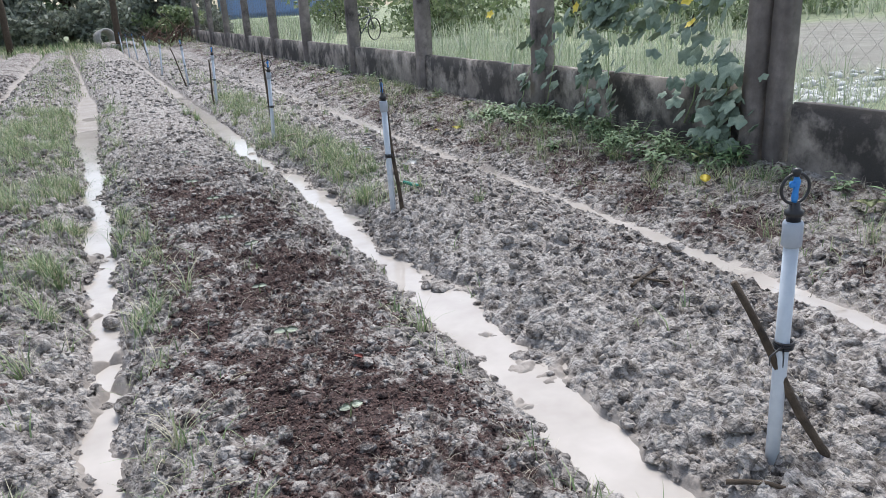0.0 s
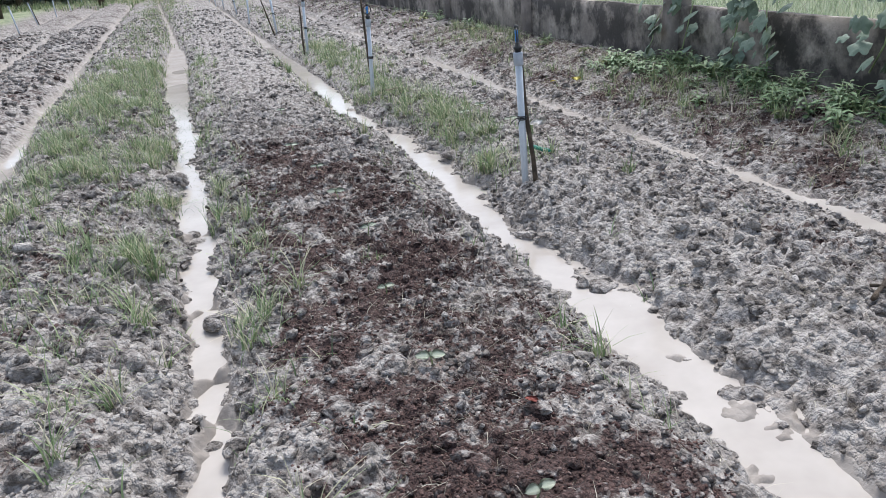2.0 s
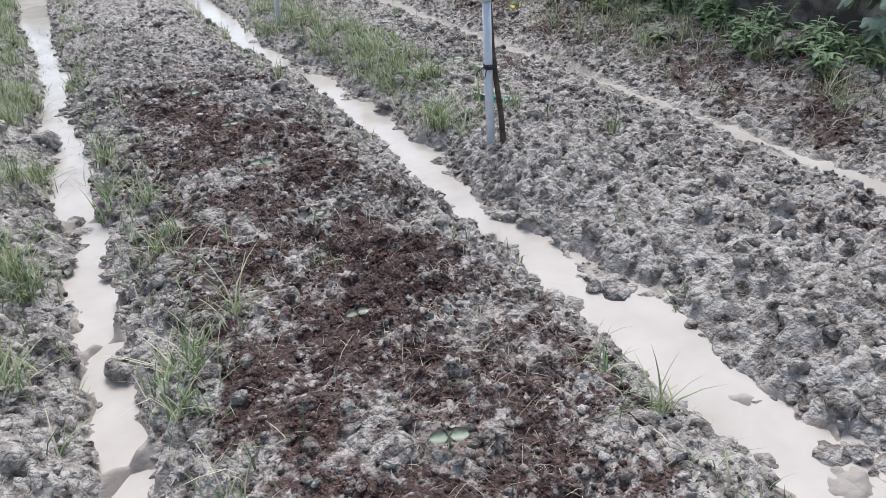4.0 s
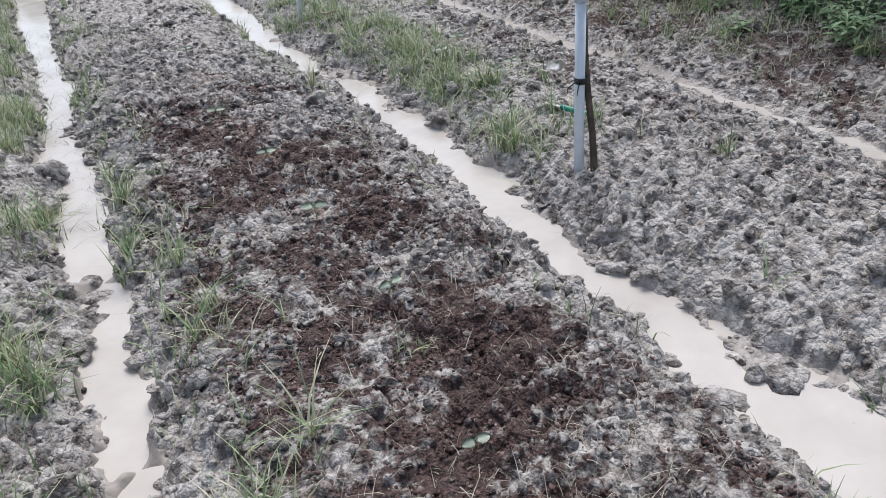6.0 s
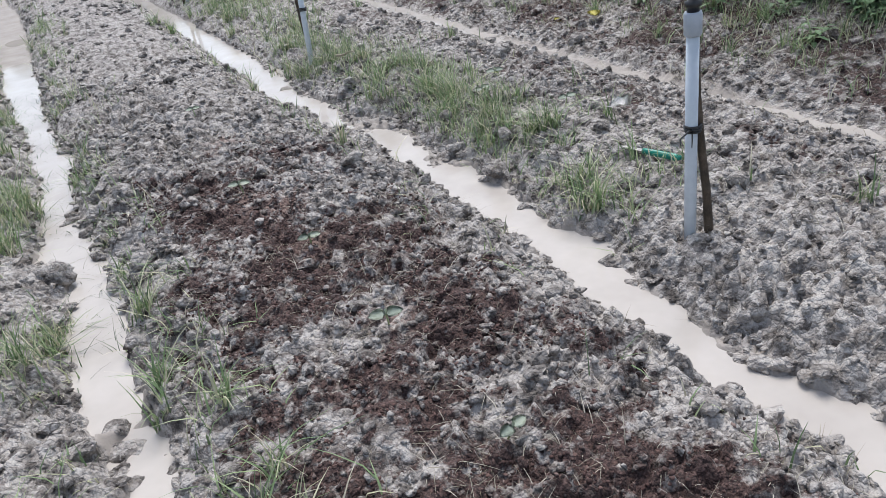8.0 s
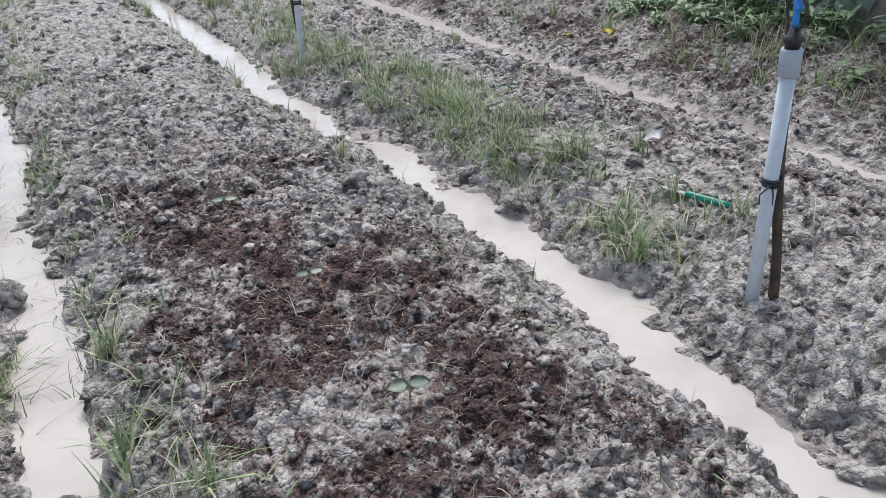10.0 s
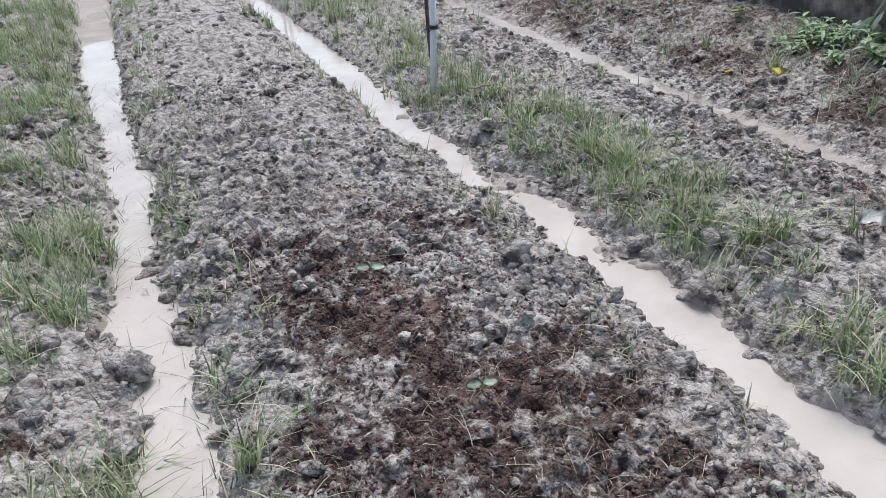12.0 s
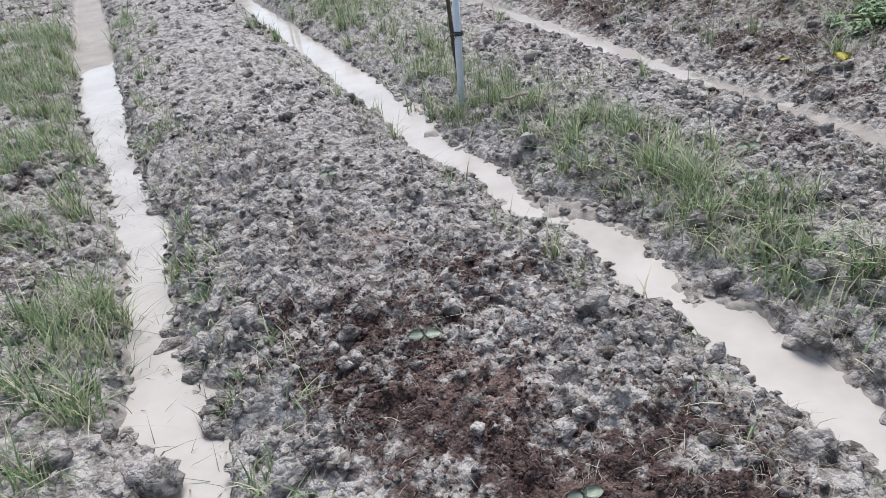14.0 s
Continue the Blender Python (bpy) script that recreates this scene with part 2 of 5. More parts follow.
def torus(bm, centre, radius, thick, axis="y", n=28, sides=8):
    c = Vector(centre)
    rings = []
    for i in range(n):
        a = 2 * math.pi * i / n
        e = Vector((math.cos(a), 0, math.sin(a))) if axis == "y" else Vector((math.cos(a), math.sin(a), 0))
        f = Vector((0, 1, 0)) if axis == "y" else Vector((0, 0, 1))
        rings.append([bm.verts.new(c + e * radius + (e * math.cos(b) + f * math.sin(b)) * thick) for b in [2 * math.pi * s / sides for s in range(sides)]])
    for i in range(n):
        a, b = rings[i], rings[(i + 1) % n]
        for s in range(sides):
            bm.faces.new((a[s], b[s], b[(s + 1) % sides], a[(s + 1) % sides]))
    return bm


def box(bm, lo, hi, bevel=0.0):
    m = Matrix.LocRotScale([(a + b) / 2 for a, b in zip(lo, hi)], None, [b - a for a, b in zip(lo, hi)])
    made = bmesh.ops.create_cube(bm, size=1, matrix=m)
    if bevel:
        edges = {e for v in made["verts"] for e in v.link_edges}
        bmesh.ops.bevel(bm, geom=list(edges), offset=bevel, segments=2, affect="EDGES")
    return bm


# ---- materials ----
def material(name, rough=0.8, metallic=0.0):
    m = bpy.data.materials.new(name)
    m.use_nodes = True
    b = m.node_tree.nodes["Principled BSDF"]
    b.inputs["Roughness"].default_value, b.inputs["Metallic"].default_value = rough, metallic
    return m, m.node_tree, b


def node(nt, kind, **values):
    n = nt.nodes.new(kind)
    for key, value in values.items():
        n.inputs[key.replace("_", " ")].default_value = value
    return n


def noise_tex(nt, scale, detail=4.0, rough=0.6, coords=None):
    n = node(nt, "ShaderNodeTexNoise", Scale=scale, Detail=detail, Roughness=rough)
    if coords is None:
        coords = nt.nodes.new("ShaderNodeTexCoord").outputs["Object"]
    nt.links.new(coords, n.inputs["Vector"])
    return n.outputs[0]


def ramp(nt, fac, stops):
    r = nt.nodes.new("ShaderNodeValToRGB")
    e = r.color_ramp.elements
    while len(e) < len(stops):
        e.new(0.5)
    for s, (p, c) in zip(e, stops):
        s.position, s.color = p, (*c, 1)
    nt.links.new(fac, r.inputs[0])
    return r.outputs[0]


def mix(nt, fac, a, b, blend="MIX"):
    n = nt.nodes.new("ShaderNodeMix")
    n.data_type, n.blend_type = "RGBA", blend
    for sock, v in ((n.inputs[0], fac), (n.inputs[6], a), (n.inputs[7], b)):
        if isinstance(v, bpy.types.NodeSocket):
            nt.links.new(v, sock)
        else:
            sock.default_value = v if not isinstance(v, tuple) else (*v, 1)
    return n.outputs[2]


def calc(nt, op, a, b=0.0, clamp=False):
    n = nt.nodes.new("ShaderNodeMath")
    n.operation, n.use_clamp = op, clamp
    for sock, v in zip(n.inputs, (a, b)):
        if isinstance(v, bpy.types.NodeSocket):
            nt.links.new(v, sock)
        else:
            sock.default_value = v
    return n.outputs[0]


def bump(nt, b, height, strength=0.4, distance=0.01):
    n = node(nt, "ShaderNodeBump", Strength=strength, Distance=distance)
    nt.links.new(height, n.inputs["Height"])
    nt.links.new(n.outputs[0], b.inputs["Normal"])


def warped(nt, amount, scale):
    """Object coordinates pushed about a little, so that cells lose their straight sides."""
    co = nt.nodes.new("ShaderNodeTexCoord").outputs["Object"]
    n = node(nt, "ShaderNodeTexNoise", Scale=scale, Detail=3.0)
    nt.links.new(co, n.inputs["Vector"])
    sc = nt.nodes.new("ShaderNodeVectorMath")
    sc.operation = "SCALE"
    sc.inputs["Scale"].default_value = amount
    nt.links.new(n.outputs["Color"], sc.inputs[0])
    add = nt.nodes.new("ShaderNodeVectorMath")
    add.operation = "ADD"
    nt.links.new(co, add.inputs[0])
    nt.links.new(sc.outputs[0], add.inputs[1])
    return add.outputs[0]


def cells(nt, scale, where, soft=0.0):
    v = nt.nodes.new("ShaderNodeTexVoronoi")
    if soft:
        v.feature = "SMOOTH_F1"
        v.inputs["Smoothness"].default_value = soft
    v.inputs["Scale"].default_value = scale
    nt.links.new(where, v.inputs["Vector"])
    sep = nt.nodes.new("ShaderNodeSeparateColor")
    nt.links.new(v.outputs["Color"], sep.inputs[0])
    return v.outputs["Distance"], sep.outputs[0]


def crumb_relief(nt, fine):
    """Height for the bump: round crumbs of two sizes with creases between, and a little grain."""
    where = warped(nt, 0.016, 70.0)
    d1, r1 = cells(nt, 75.0, where, 0.35)
    d2, _ = cells(nt, 190.0, where, 0.3)
    h = calc(nt, "SUBTRACT", calc(nt, "MULTIPLY", r1, 0.4), calc(nt, "MULTIPLY", calc(nt, "MULTIPLY", d1, d1), 1.6))
    h = calc(nt, "SUBTRACT", h, calc(nt, "MULTIPLY", calc(nt, "MULTIPLY", d2, d2), 0.55))
    return calc(nt, "ADD", h, calc(nt, "MULTIPLY", fine, 0.22))


def earth_colour(nt, comp):
    """Clay that has dried pale in spots and lies damp and dark in others, crumb by crumb, its contrast widened for
    cleft shade, and crumbly brown compost where it was strewn.
    """
    broad = noise_tex(nt, 5.0, 3, 0.6)
    spots = noise_tex(nt, 24.0, 4, 0.62)
    fine = noise_tex(nt, 150.0, 5, 0.7)
    _, each = cells(nt, 48.0, warped(nt, 0.03, 40.0))
    dry = calc(nt, "ADD", calc(nt, "MULTIPLY", spots, 1.5), calc(nt, "ADD", calc(nt, "MULTIPLY", fine, 0.3), calc(nt, "MULTIPLY", broad, 0.5)))
    dry = calc(nt, "ADD", dry, calc(nt, "MULTIPLY", each, 0.32))
    # end stops pushed apart: shade of clefts and lit crumb tops painted at random
    clay = ramp(nt, calc(nt, "SUBTRACT", dry, 0.76), [(0.24, (0.075, 0.064, 0.057)), (0.38, (0.175, 0.157, 0.143)), (0.52, (0.285, 0.262, 0.243)), (0.7, (0.43, 0.403, 0.377))])
    dark = ramp(nt, fine, [(0.36, (0.018, 0.0105, 0.0095)), (0.52, (0.06, 0.033, 0.0285)), (0.68, (0.15, 0.092, 0.08))])
    lie = calc(nt, "ADD", calc(nt, "MULTIPLY", noise_tex(nt, 11.0, 2, 0.5), 0.32), calc(nt, "MULTIPLY", noise_tex(nt, 36.0, 4, 0.65), 0.68))
    cover = calc(nt, "MULTIPLY", calc(nt, "ADD", calc(nt, "MULTIPLY", comp, 0.28), calc(nt, "SUBTRACT", lie, 0.645)), 9.0, True)
    return mix(nt, cover, clay, dark), fine


def soil_material():
    """Damp dug clay, dark under the crumbs, with strewn compost, wet mud by the water and turf outside."""
    m, nt, b = material("damp_clay_soil", 0.75)

    def attr(name):
        n = nt.nodes.new("ShaderNodeAttribute")
        n.attribute_name = name
        return n.outputs["Fac"]
    comp, wet = attr("compost"), attr("wet")
    broad = noise_tex(nt, 6.0, 5, 0.6)
    col, fine = earth_colour(nt, comp)
    peat = calc(nt, "MULTIPLY", attr("peat"), ramp(nt, noise_tex(nt, 28.0, 4, 0.65), [(0.42, (0, 0, 0)), (0.56, (1, 1, 1))]))
    col = mix(nt, peat, col, ramp(nt, fine, [(0.35, (0.14, 0.085, 0.07)), (0.65, (0.34, 0.24, 0.205))]))
    mud = ramp(nt, broad, [(0.3, (0.235, 0.207, 0.183)), (0.7, (0.345, 0.312, 0.28))])
    col = mix(nt, wet, col, mud)
    turf = ramp(nt, noise_tex(nt, 3.0, 6, 0.65), [(0.3, (0.15, 0.19, 0.1)), (0.55, (0.29, 0.33, 0.2)), (0.8, (0.44, 0.45, 0.33))])
    col = mix(nt, attr("field"), col, turf)
    col = mix(nt, attr("dirt"), col, ramp(nt, noise_tex(nt, 2.0, 6, 0.65), [(0.3, (0.21, 0.2, 0.17)), (0.7, (0.33, 0.32, 0.275))]))
    nt.links.new(col, b.inputs["Base Color"])
    nt.links.new(calc(nt, "SUBTRACT", 0.85, calc(nt, "MULTIPLY", wet, 0.2)), b.inputs["Roughness"])
    bump(nt, b, calc(nt, "MULTIPLY", crumb_relief(nt, fine), calc(nt, "SUBTRACT", 1.0, calc(nt, "MULTIPLY", wet, 0.9))), 0.75, 0.009)
    return m


def crumb_material(name="clay_crumbs", by_object=False):
    """Clods and crumbs: each drier or damper, some of them compost."""
    m, nt, b = material(name, 0.85)
    comp = nt.nodes.new("ShaderNodeAttribute")
    comp.attribute_name = "compost"
    col, fine = earth_colour(nt, comp.outputs["Fac"])
    g = nt.nodes.new("ShaderNodeObjectInfo" if by_object else "ShaderNodeNewGeometry")
    col = mix(nt, 1.0, col, ramp(nt, g.outputs["Random" if by_object else "Random Per Island"], [(0, (0.72, 0.71, 0.7)), (1, (1.08, 1.08, 1.08))]), "MULTIPLY")
    nt.links.new(col, b.inputs["Base Color"])
    bump(nt, b, crumb_relief(nt, fine), 0.8, 0.008)
    return m


def water_material():
    m, nt, b = material("muddy_water", 0.06)
    c = noise_tex(nt, 4.0, 4, 0.6)
    # mottled colour paints uneven sky reflection and mud shelves showing through
    nt.links.new(ramp(nt, c, [(0.3, (0.41, 0.374, 0.338)), (0.7, (0.525, 0.488, 0.45))]), b.inputs["Base Color"])
    b.inputs["IOR"].default_value = 1.33
    bump(nt, b, noise_tex(nt, 9.0, 2, 0.5), 0.05, 0.01)
    return m


def blade_material(name, stops, rough=0.55, thin=0.25):
    """Small pieces whose colour varies from one to the next; foliage lets some light through."""
    m, nt, b = material(name, rough)
    g = nt.nodes.new("ShaderNodeNewGeometry")
    col = ramp(nt, g.outputs["Random Per Island"], stops)
    col = mix(nt, 1.0, col, ramp(nt, noise_tex(nt, 40, 3), [(0.3, (0.75, 0.75, 0.75)), (0.7, (1.15, 1.15, 1.15))]), "MULTIPLY")
    nt.links.new(col, b.inputs["Base Color"])
    t = nt.nodes.new("ShaderNodeBsdfTranslucent")
    nt.links.new(col, t.inputs["Color"])
    s = nt.nodes.new("ShaderNodeMixShader")
    s.inputs[0].default_value = thin
    nt.links.new(b.outputs[0], s.inputs[1])
    nt.links.new(t.outputs[0], s.inputs[2])
    nt.links.new(s.outputs[0], nt.nodes["Material Output"].inputs["Surface"])
    return m


def plain_material(name, stops, scale=12.0, rough=0.6, metallic=0.0, relief=0.15, by_object=False):
    """A surface with mottled colour and a fine relief."""
    m, nt, b = material(name, rough, metallic)
    f = noise_tex(nt, scale, 6, 0.65)
    col = ramp(nt, f, stops)
    if by_object:
        o = nt.nodes.new("ShaderNodeObjectInfo")
        col = mix(nt, 1.0, col, ramp(nt, o.outputs["Random"], [(0, (0.65, 0.68, 0.65)), (1, (1.25, 1.2, 1.15))]), "MULTIPLY")
    nt.links.new(col, b.inputs["Base Color"])
    bump(nt, b, noise_tex(nt, scale * 6, 5, 0.7), relief, 0.01)
    return m


def concrete_material(name, light, algae):
    """Old cast concrete: blotched grey-brown, with black algae that runs down in ragged tongues from the top."""
    m, nt, b = material(name, 0.9)
    co = nt.nodes.new("ShaderNodeTexCoord").outputs["Object"]
    st = nt.nodes.new("ShaderNodeMapping")
    st.inputs["Scale"].default_value = (1.0, 0.8, 0.75)
    nt.links.new(co, st.inputs["Vector"])
    runs = noise_tex(nt, 3.6, 6, 0.68, st.outputs[0])
    blot = noise_tex(nt, 3.2, 6, 0.7, co)
    base = ramp(nt, blot, [(0.32, tuple(0.45 * c for c in light)), (0.5, tuple(0.8 * c for c in light)), (0.68, tuple(1.35 * c for c in light))])
    col = mix(nt, calc(nt, "MULTIPLY", ramp(nt, runs, [(0.47 - algae, (0, 0, 0)), (0.6 - algae, (1, 1, 1))]), 0.9), base, (0.035, 0.032, 0.03))
    nt.links.new(col, b.inputs["Base Color"])
    bump(nt, b, noise_tex(nt, 45, 6, 0.7, co), 0.4, 0.01)
    return m


SOIL, CRUMB, CLOD, WATER = soil_material(), crumb_material(), crumb_material("clay_clod", True), water_material()
GRASS = blade_material("fresh_grass", [(0.0, (0.1, 0.15, 0.07)), (0.3, (0.19, 0.28, 0.13)), (0.55, (0.3, 0.39, 0.19)), (0.74, (0.45, 0.465, 0.29)), (1.0, (0.58, 0.53, 0.41))])
STRAW = blade_material("dead_straw", [(0.0, (0.14, 0.12, 0.085)), (0.4, (0.32, 0.295, 0.23)), (0.75, (0.48, 0.45, 0.37)), (1.0, (0.6, 0.56, 0.47))], 0.7)
# field grass lifted above its own colour, bright haze painted into the stops
HAZED_TALL = blade_material("hazed_tall_grass", [(0.0, (0.25, 0.32, 0.19)), (0.35, (0.42, 0.49, 0.33)), (0.7, (0.58, 0.62, 0.46)), (1.0, (0.72, 0.71, 0.58))])
WEED = blade_material("weed_leaf", [(0.0, (0.028, 0.055, 0.026)), (0.5, (0.052, 0.096, 0.043)), (1.0, (0.105, 0.16, 0.08))], 0.5)
COMPOST = blade_material("dark_compost", [(0.0, (0.026, 0.0145, 0.013)), (0.5, (0.078, 0.041, 0.035)), (0.85, (0.14, 0.084, 0.072)), (1.0, (0.24, 0.185, 0.165))], 0.9, 0.0)
PVC = plain_material("blue_grey_pvc", [(0.3, (0.5, 0.555, 0.62)), (0.7, (0.61, 0.66, 0.715))], 30, 0.38, relief=0.05)
PVC_FIT = plain_material("grey_pvc_fitting", [(0.3, (0.34, 0.38, 0.44)), (0.7, (0.43, 0.47, 0.53))], 30, 0.4, relief=0.05)
BLACK = plain_material("black_plastic", [(0.3, (0.012, 0.012, 0.013)), (0.7, (0.03, 0.03, 0.032))], 40, 0.4, relief=0.05)
BLUE = plain_material("blue_plastic", [(0.3, (0.02, 0.18, 0.55)), (0.7, (0.04, 0.28, 0.72))], 40, 0.35, relief=0.05)
BARK = plain_material("stick_bark", [(0.3, (0.03, 0.022, 0.016)), (0.55, (0.085, 0.062, 0.042)), (0.75, (0.14, 0.105, 0.075))], 30, 0.85, relief=0.5)
WALL_CONCRETE = concrete_material("algae_stained_wall", (0.37, 0.325, 0.285), 0.035)
POST_CONCRETE = concrete_material("weathered_post", (0.235, 0.205, 0.19), -0.08)
WIRE = plain_material("rusty_wire", [(0.3, (0.16, 0.14, 0.125)), (0.7, (0.28, 0.27, 0.255))], 60, 0.6, 0.5)

# ---- ground ----
def spread(start, stop, step, grow=1.0, cap=9.0):
    out, s = [start], step
    while out[-1] < stop:
        out.append(out[-1] + s)
        s = min(s * grow, cap)
    return out


FINE = 0.006
gx = np.array(sorted([-v for v in spread(0.4, 5, FINE, 1.05, 0.06)] + [-v for v in spread(5.3, 400, 0.4, 1.3, 60)]) + spread(-0.395, 1.7, FINE) + spread(1.707, 5, 0.007, 1.028, 0.1) + spread(5.2, 400, 0.25, 1.3, 60))
gy = np.array(sorted([-v for v in spread(-1.05, 3, 0.03, 1.15, 0.5)] + [-v for v in spread(3.5, 400, 0.6, 1.4, 60)]) + spread(1.08, 5.6, FINE) + spread(5.607, 34, 0.007, 1.017, 0.2) + spread(34.5, 600, 0.4, 1.3, 60))
GX, GY = np.meshgrid(gx, gy)
xs, ys = GX.ravel(), GY.ravel()
zs = ground_z(xs, ys)
nx, ny = len(gx), len(gy)
idx = np.arange(nx * ny).reshape(ny, nx)
quads = np.stack([idx[:-1, :-1], idx[:-1, 1:], idx[1:, 1:], idx[1:, :-1]], -1).reshape(-1, 4)
ground = tagged(link_np("ground", np.stack([xs, ys, zs], -1), quads, SOIL), "wet grey clay vegetable beds with clods, compost and furrows", "ground", kind="structure")
_, edge_d = bed_base(xs, ys)
for key, values in (("compost", compost_dark_mask(xs, ys)), ("wet", 1 - smooth(-0.004, 0.012, edge_d + 0.014 * vnoise(xs, ys, 0.05, 23))),
                    ("dirt", dirt_mask(xs, ys)), ("peat", peat_mask(xs, ys)), ("field", np.clip(smooth(WALL_X, WALL_X + 0.4, xs) + smooth(27, 29, ys) + smooth(-3.3, -4.0, xs), 0, 1))):
    ground.data.attributes.new(key, "FLOAT", "POINT").data.foreach_set("value", values.astype(np.float32))

# ---- water in the furrows ----
def water_strip(k, y0, y1, label):
    yy = np.arange(y0, y1, 0.25)
    e = furrow_edges(yy)[k]
    v = np.concatenate([np.stack([e[0] - 0.09, yy, yy * 0], -1), np.stack([e[1] + 0.09, yy, yy * 0], -1)])
    n = len(yy)
    f = [(i, i + n, i + n + 1, i + 1) for i in range(n - 1)]
    tagged(link_np("water", v, f, WATER), label, "water", kind="structure")


water_strip(0, -1, 29, "milky brown standing water in a furrow with clods")
water_strip(1, -1, 29, "milky brown standing water in a furrow between beds")
for k in (3, 4, 5):
    water_strip(k, -1, 29, "thin film of muddy water in a shallow furrow")


# ---- grass, straw, clods as loose stuff ----
def blades(x, y, z, height, width, lean, seed, levels=(0, 0.4, 0.75, 1.0)):
    """Curved tapering blades; arrays of equal length. Three quads each, or two for short ones."""
    r = np.random.default_rng(seed)
    n = len(x)
    a = r.uniform(0, 2 * np.pi, n)
    ux, uy = np.cos(a), np.sin(a)
    side = np.stack([-uy, ux, np.zeros(n)], -1)
    m = len(levels)
    out = np.zeros((n, 2 * m, 3))
    for i, t in enumerate(levels):
        fwd = lean * height * t ** 1.8
        up = height * t * (1 - 0.35 * np.clip(lean, 0, 1.5) * t)
        p = np.stack([x + ux * fwd, y + uy * fwd, z + up], -1)
        w = (width * (1 - 0.9 * t ** 1.6) * 0.5)[:, None]
        out[:, 2 * i], out[:, 2 * i + 1] = p - side * w, p + side * w
    b = (np.arange(n) * 2 * m)[:, None, None]
    f = np.array([(2 * i, 2 * i + 1, 2 * i + 3, 2 * i + 2) for i in range(m - 1)])[None] + b
    return out.reshape(-1, 3), f.reshape(-1, 4)


def scatter(n, x0, x1, y0, y1, density, seed):
    r = np.random.default_rng(seed)
    x, y = r.uniform(x0, x1, n), r.uniform(y0, y1, n)
    keep = r.uniform(0, 1, n) < density(x, y)
    return x[keep], y[keep]


def grow(name, label, x, y, h0, h1, w0, w1, mat, seed, lean=(0.1, 0.9), tuft=1, spreadr=0.012, levels=(0, 0.4, 0.75, 1.0)):
    r = np.random.default_rng(seed)
    x, y = np.repeat(x, tuft), np.repeat(y, tuft)
    x, y = x + r.normal(0, spreadr, len(x)), y + r.normal(0, spreadr, len(x))
    z = ground_z(x, y) - 0.006
    v, f = blades(x, y, z, r.uniform(h0, h1, len(x)), r.uniform(w0, w1, len(x)), r.uniform(*lean, len(x)), seed + 1, levels)
    return tagged(link_np(name, v, f, mat), label, "grass", kind="stuff")


def green_here(x, y):
    """Density of fresh grass over the plot."""
    _, e = bed_base(x, y)
    patch = np.clip(0.5 + 0.7 * vnoise(x, y, 0.45, 81) + 0.7 * vnoise(x, y, 0.14, 82), 0, 1)
    strip = 0.75 * np.exp(-((x - 1.43) / 0.2) ** 2) * smooth(3.3, 4.0, y) * (1 - 0.45 * smooth(8, 14, y))
    left = 1.1 * np.exp(-((x + 0.42) / 0.34) ** 2) * smooth(2.8, 4.0, y) * (1 - 0.6 * smooth(6.5, 10, y)) + 0.85 * np.exp(-((x + 0.42) / 0.38) ** 2) * (1 - 0.6 * smooth(3.0, 4.0, y))
    banks = (0.55 - 0.33 * smooth(2.6, 3.3, y)) * np.exp(-((x - 0.2) / 0.08) ** 2) + 0.12 * np.exp(-((x - 0.92) / 0.05) ** 2) + 0.75 * np.exp(-((x + 0.15) / 0.07) ** 2)
    fence = 0.24 * smooth(2.25, 2.9, x) * (1 - smooth(3.15, 3.2, x))
    return np.clip((strip + left + banks + fence) * patch + 0.004 * (np.abs(x - 0.56) > 0.42), 0, 1) * (e > 0.012)


x, y = scatter(42000, -1.0, 3.15, 0.9, 9, green_here, 101)
grow("bed_grass", "short fresh green grass growing on the bed edges", x, y, 0.025, 0.1, 0.0022, 0.0052, GRASS, 102, lean=(0.2, 1.4), tuft=5, spreadr=0.02)
x, y = scatter(3600, -0.95, 3.15, 0.9, 9, green_here, 105)
grow("grass_tufts", "tufts of longer green grass on the beds", x, y, 0.05, 0.15, 0.0025, 0.0058, GRASS, 106, lean=(0.2, 1.1), tuft=22, spreadr=0.011)
x, y = scatter(19000, -1.1, 3.15, 9, 27, green_here, 103)
grow("bed_grass", "green grass on the far stretch of the beds", x, y, 0.03, 0.09, 0.004, 0.01, GRASS, 104, tuft=4, spreadr=0.03, levels=(0, 0.55, 1.0))


def straw_here(x, y):
    _, e = bed_base(x, y)
    return np.clip(0.45 + 0.6 * vnoise(x, y, 0.3, 91), 0.05, 1) * (e > 0.015) * (1 - 0.6 * smooth(2.1, 2.5, x))


x, y = scatter(52000, -0.9, 3.15, 0.9, 6.0, straw_here, 111)
grow("dead_straw", "pale dead grass roots and straw lying on the clods", x, y, 0.007, 0.026, 0.0009, 0.002, STRAW, 112, lean=(0.8, 2.4), tuft=2, levels=(0, 0.55, 1.0))


x, y = scatter(2600, 0.1, 2.2, 1.0, 6.0, straw_here, 113)
grow("straw", "long pale grass roots and stalks lying on the beds", x, y, 0.02, 0.05, 0.0012, 0.0022, STRAW, 114, lean=(0.9, 2.4), tuft=2)


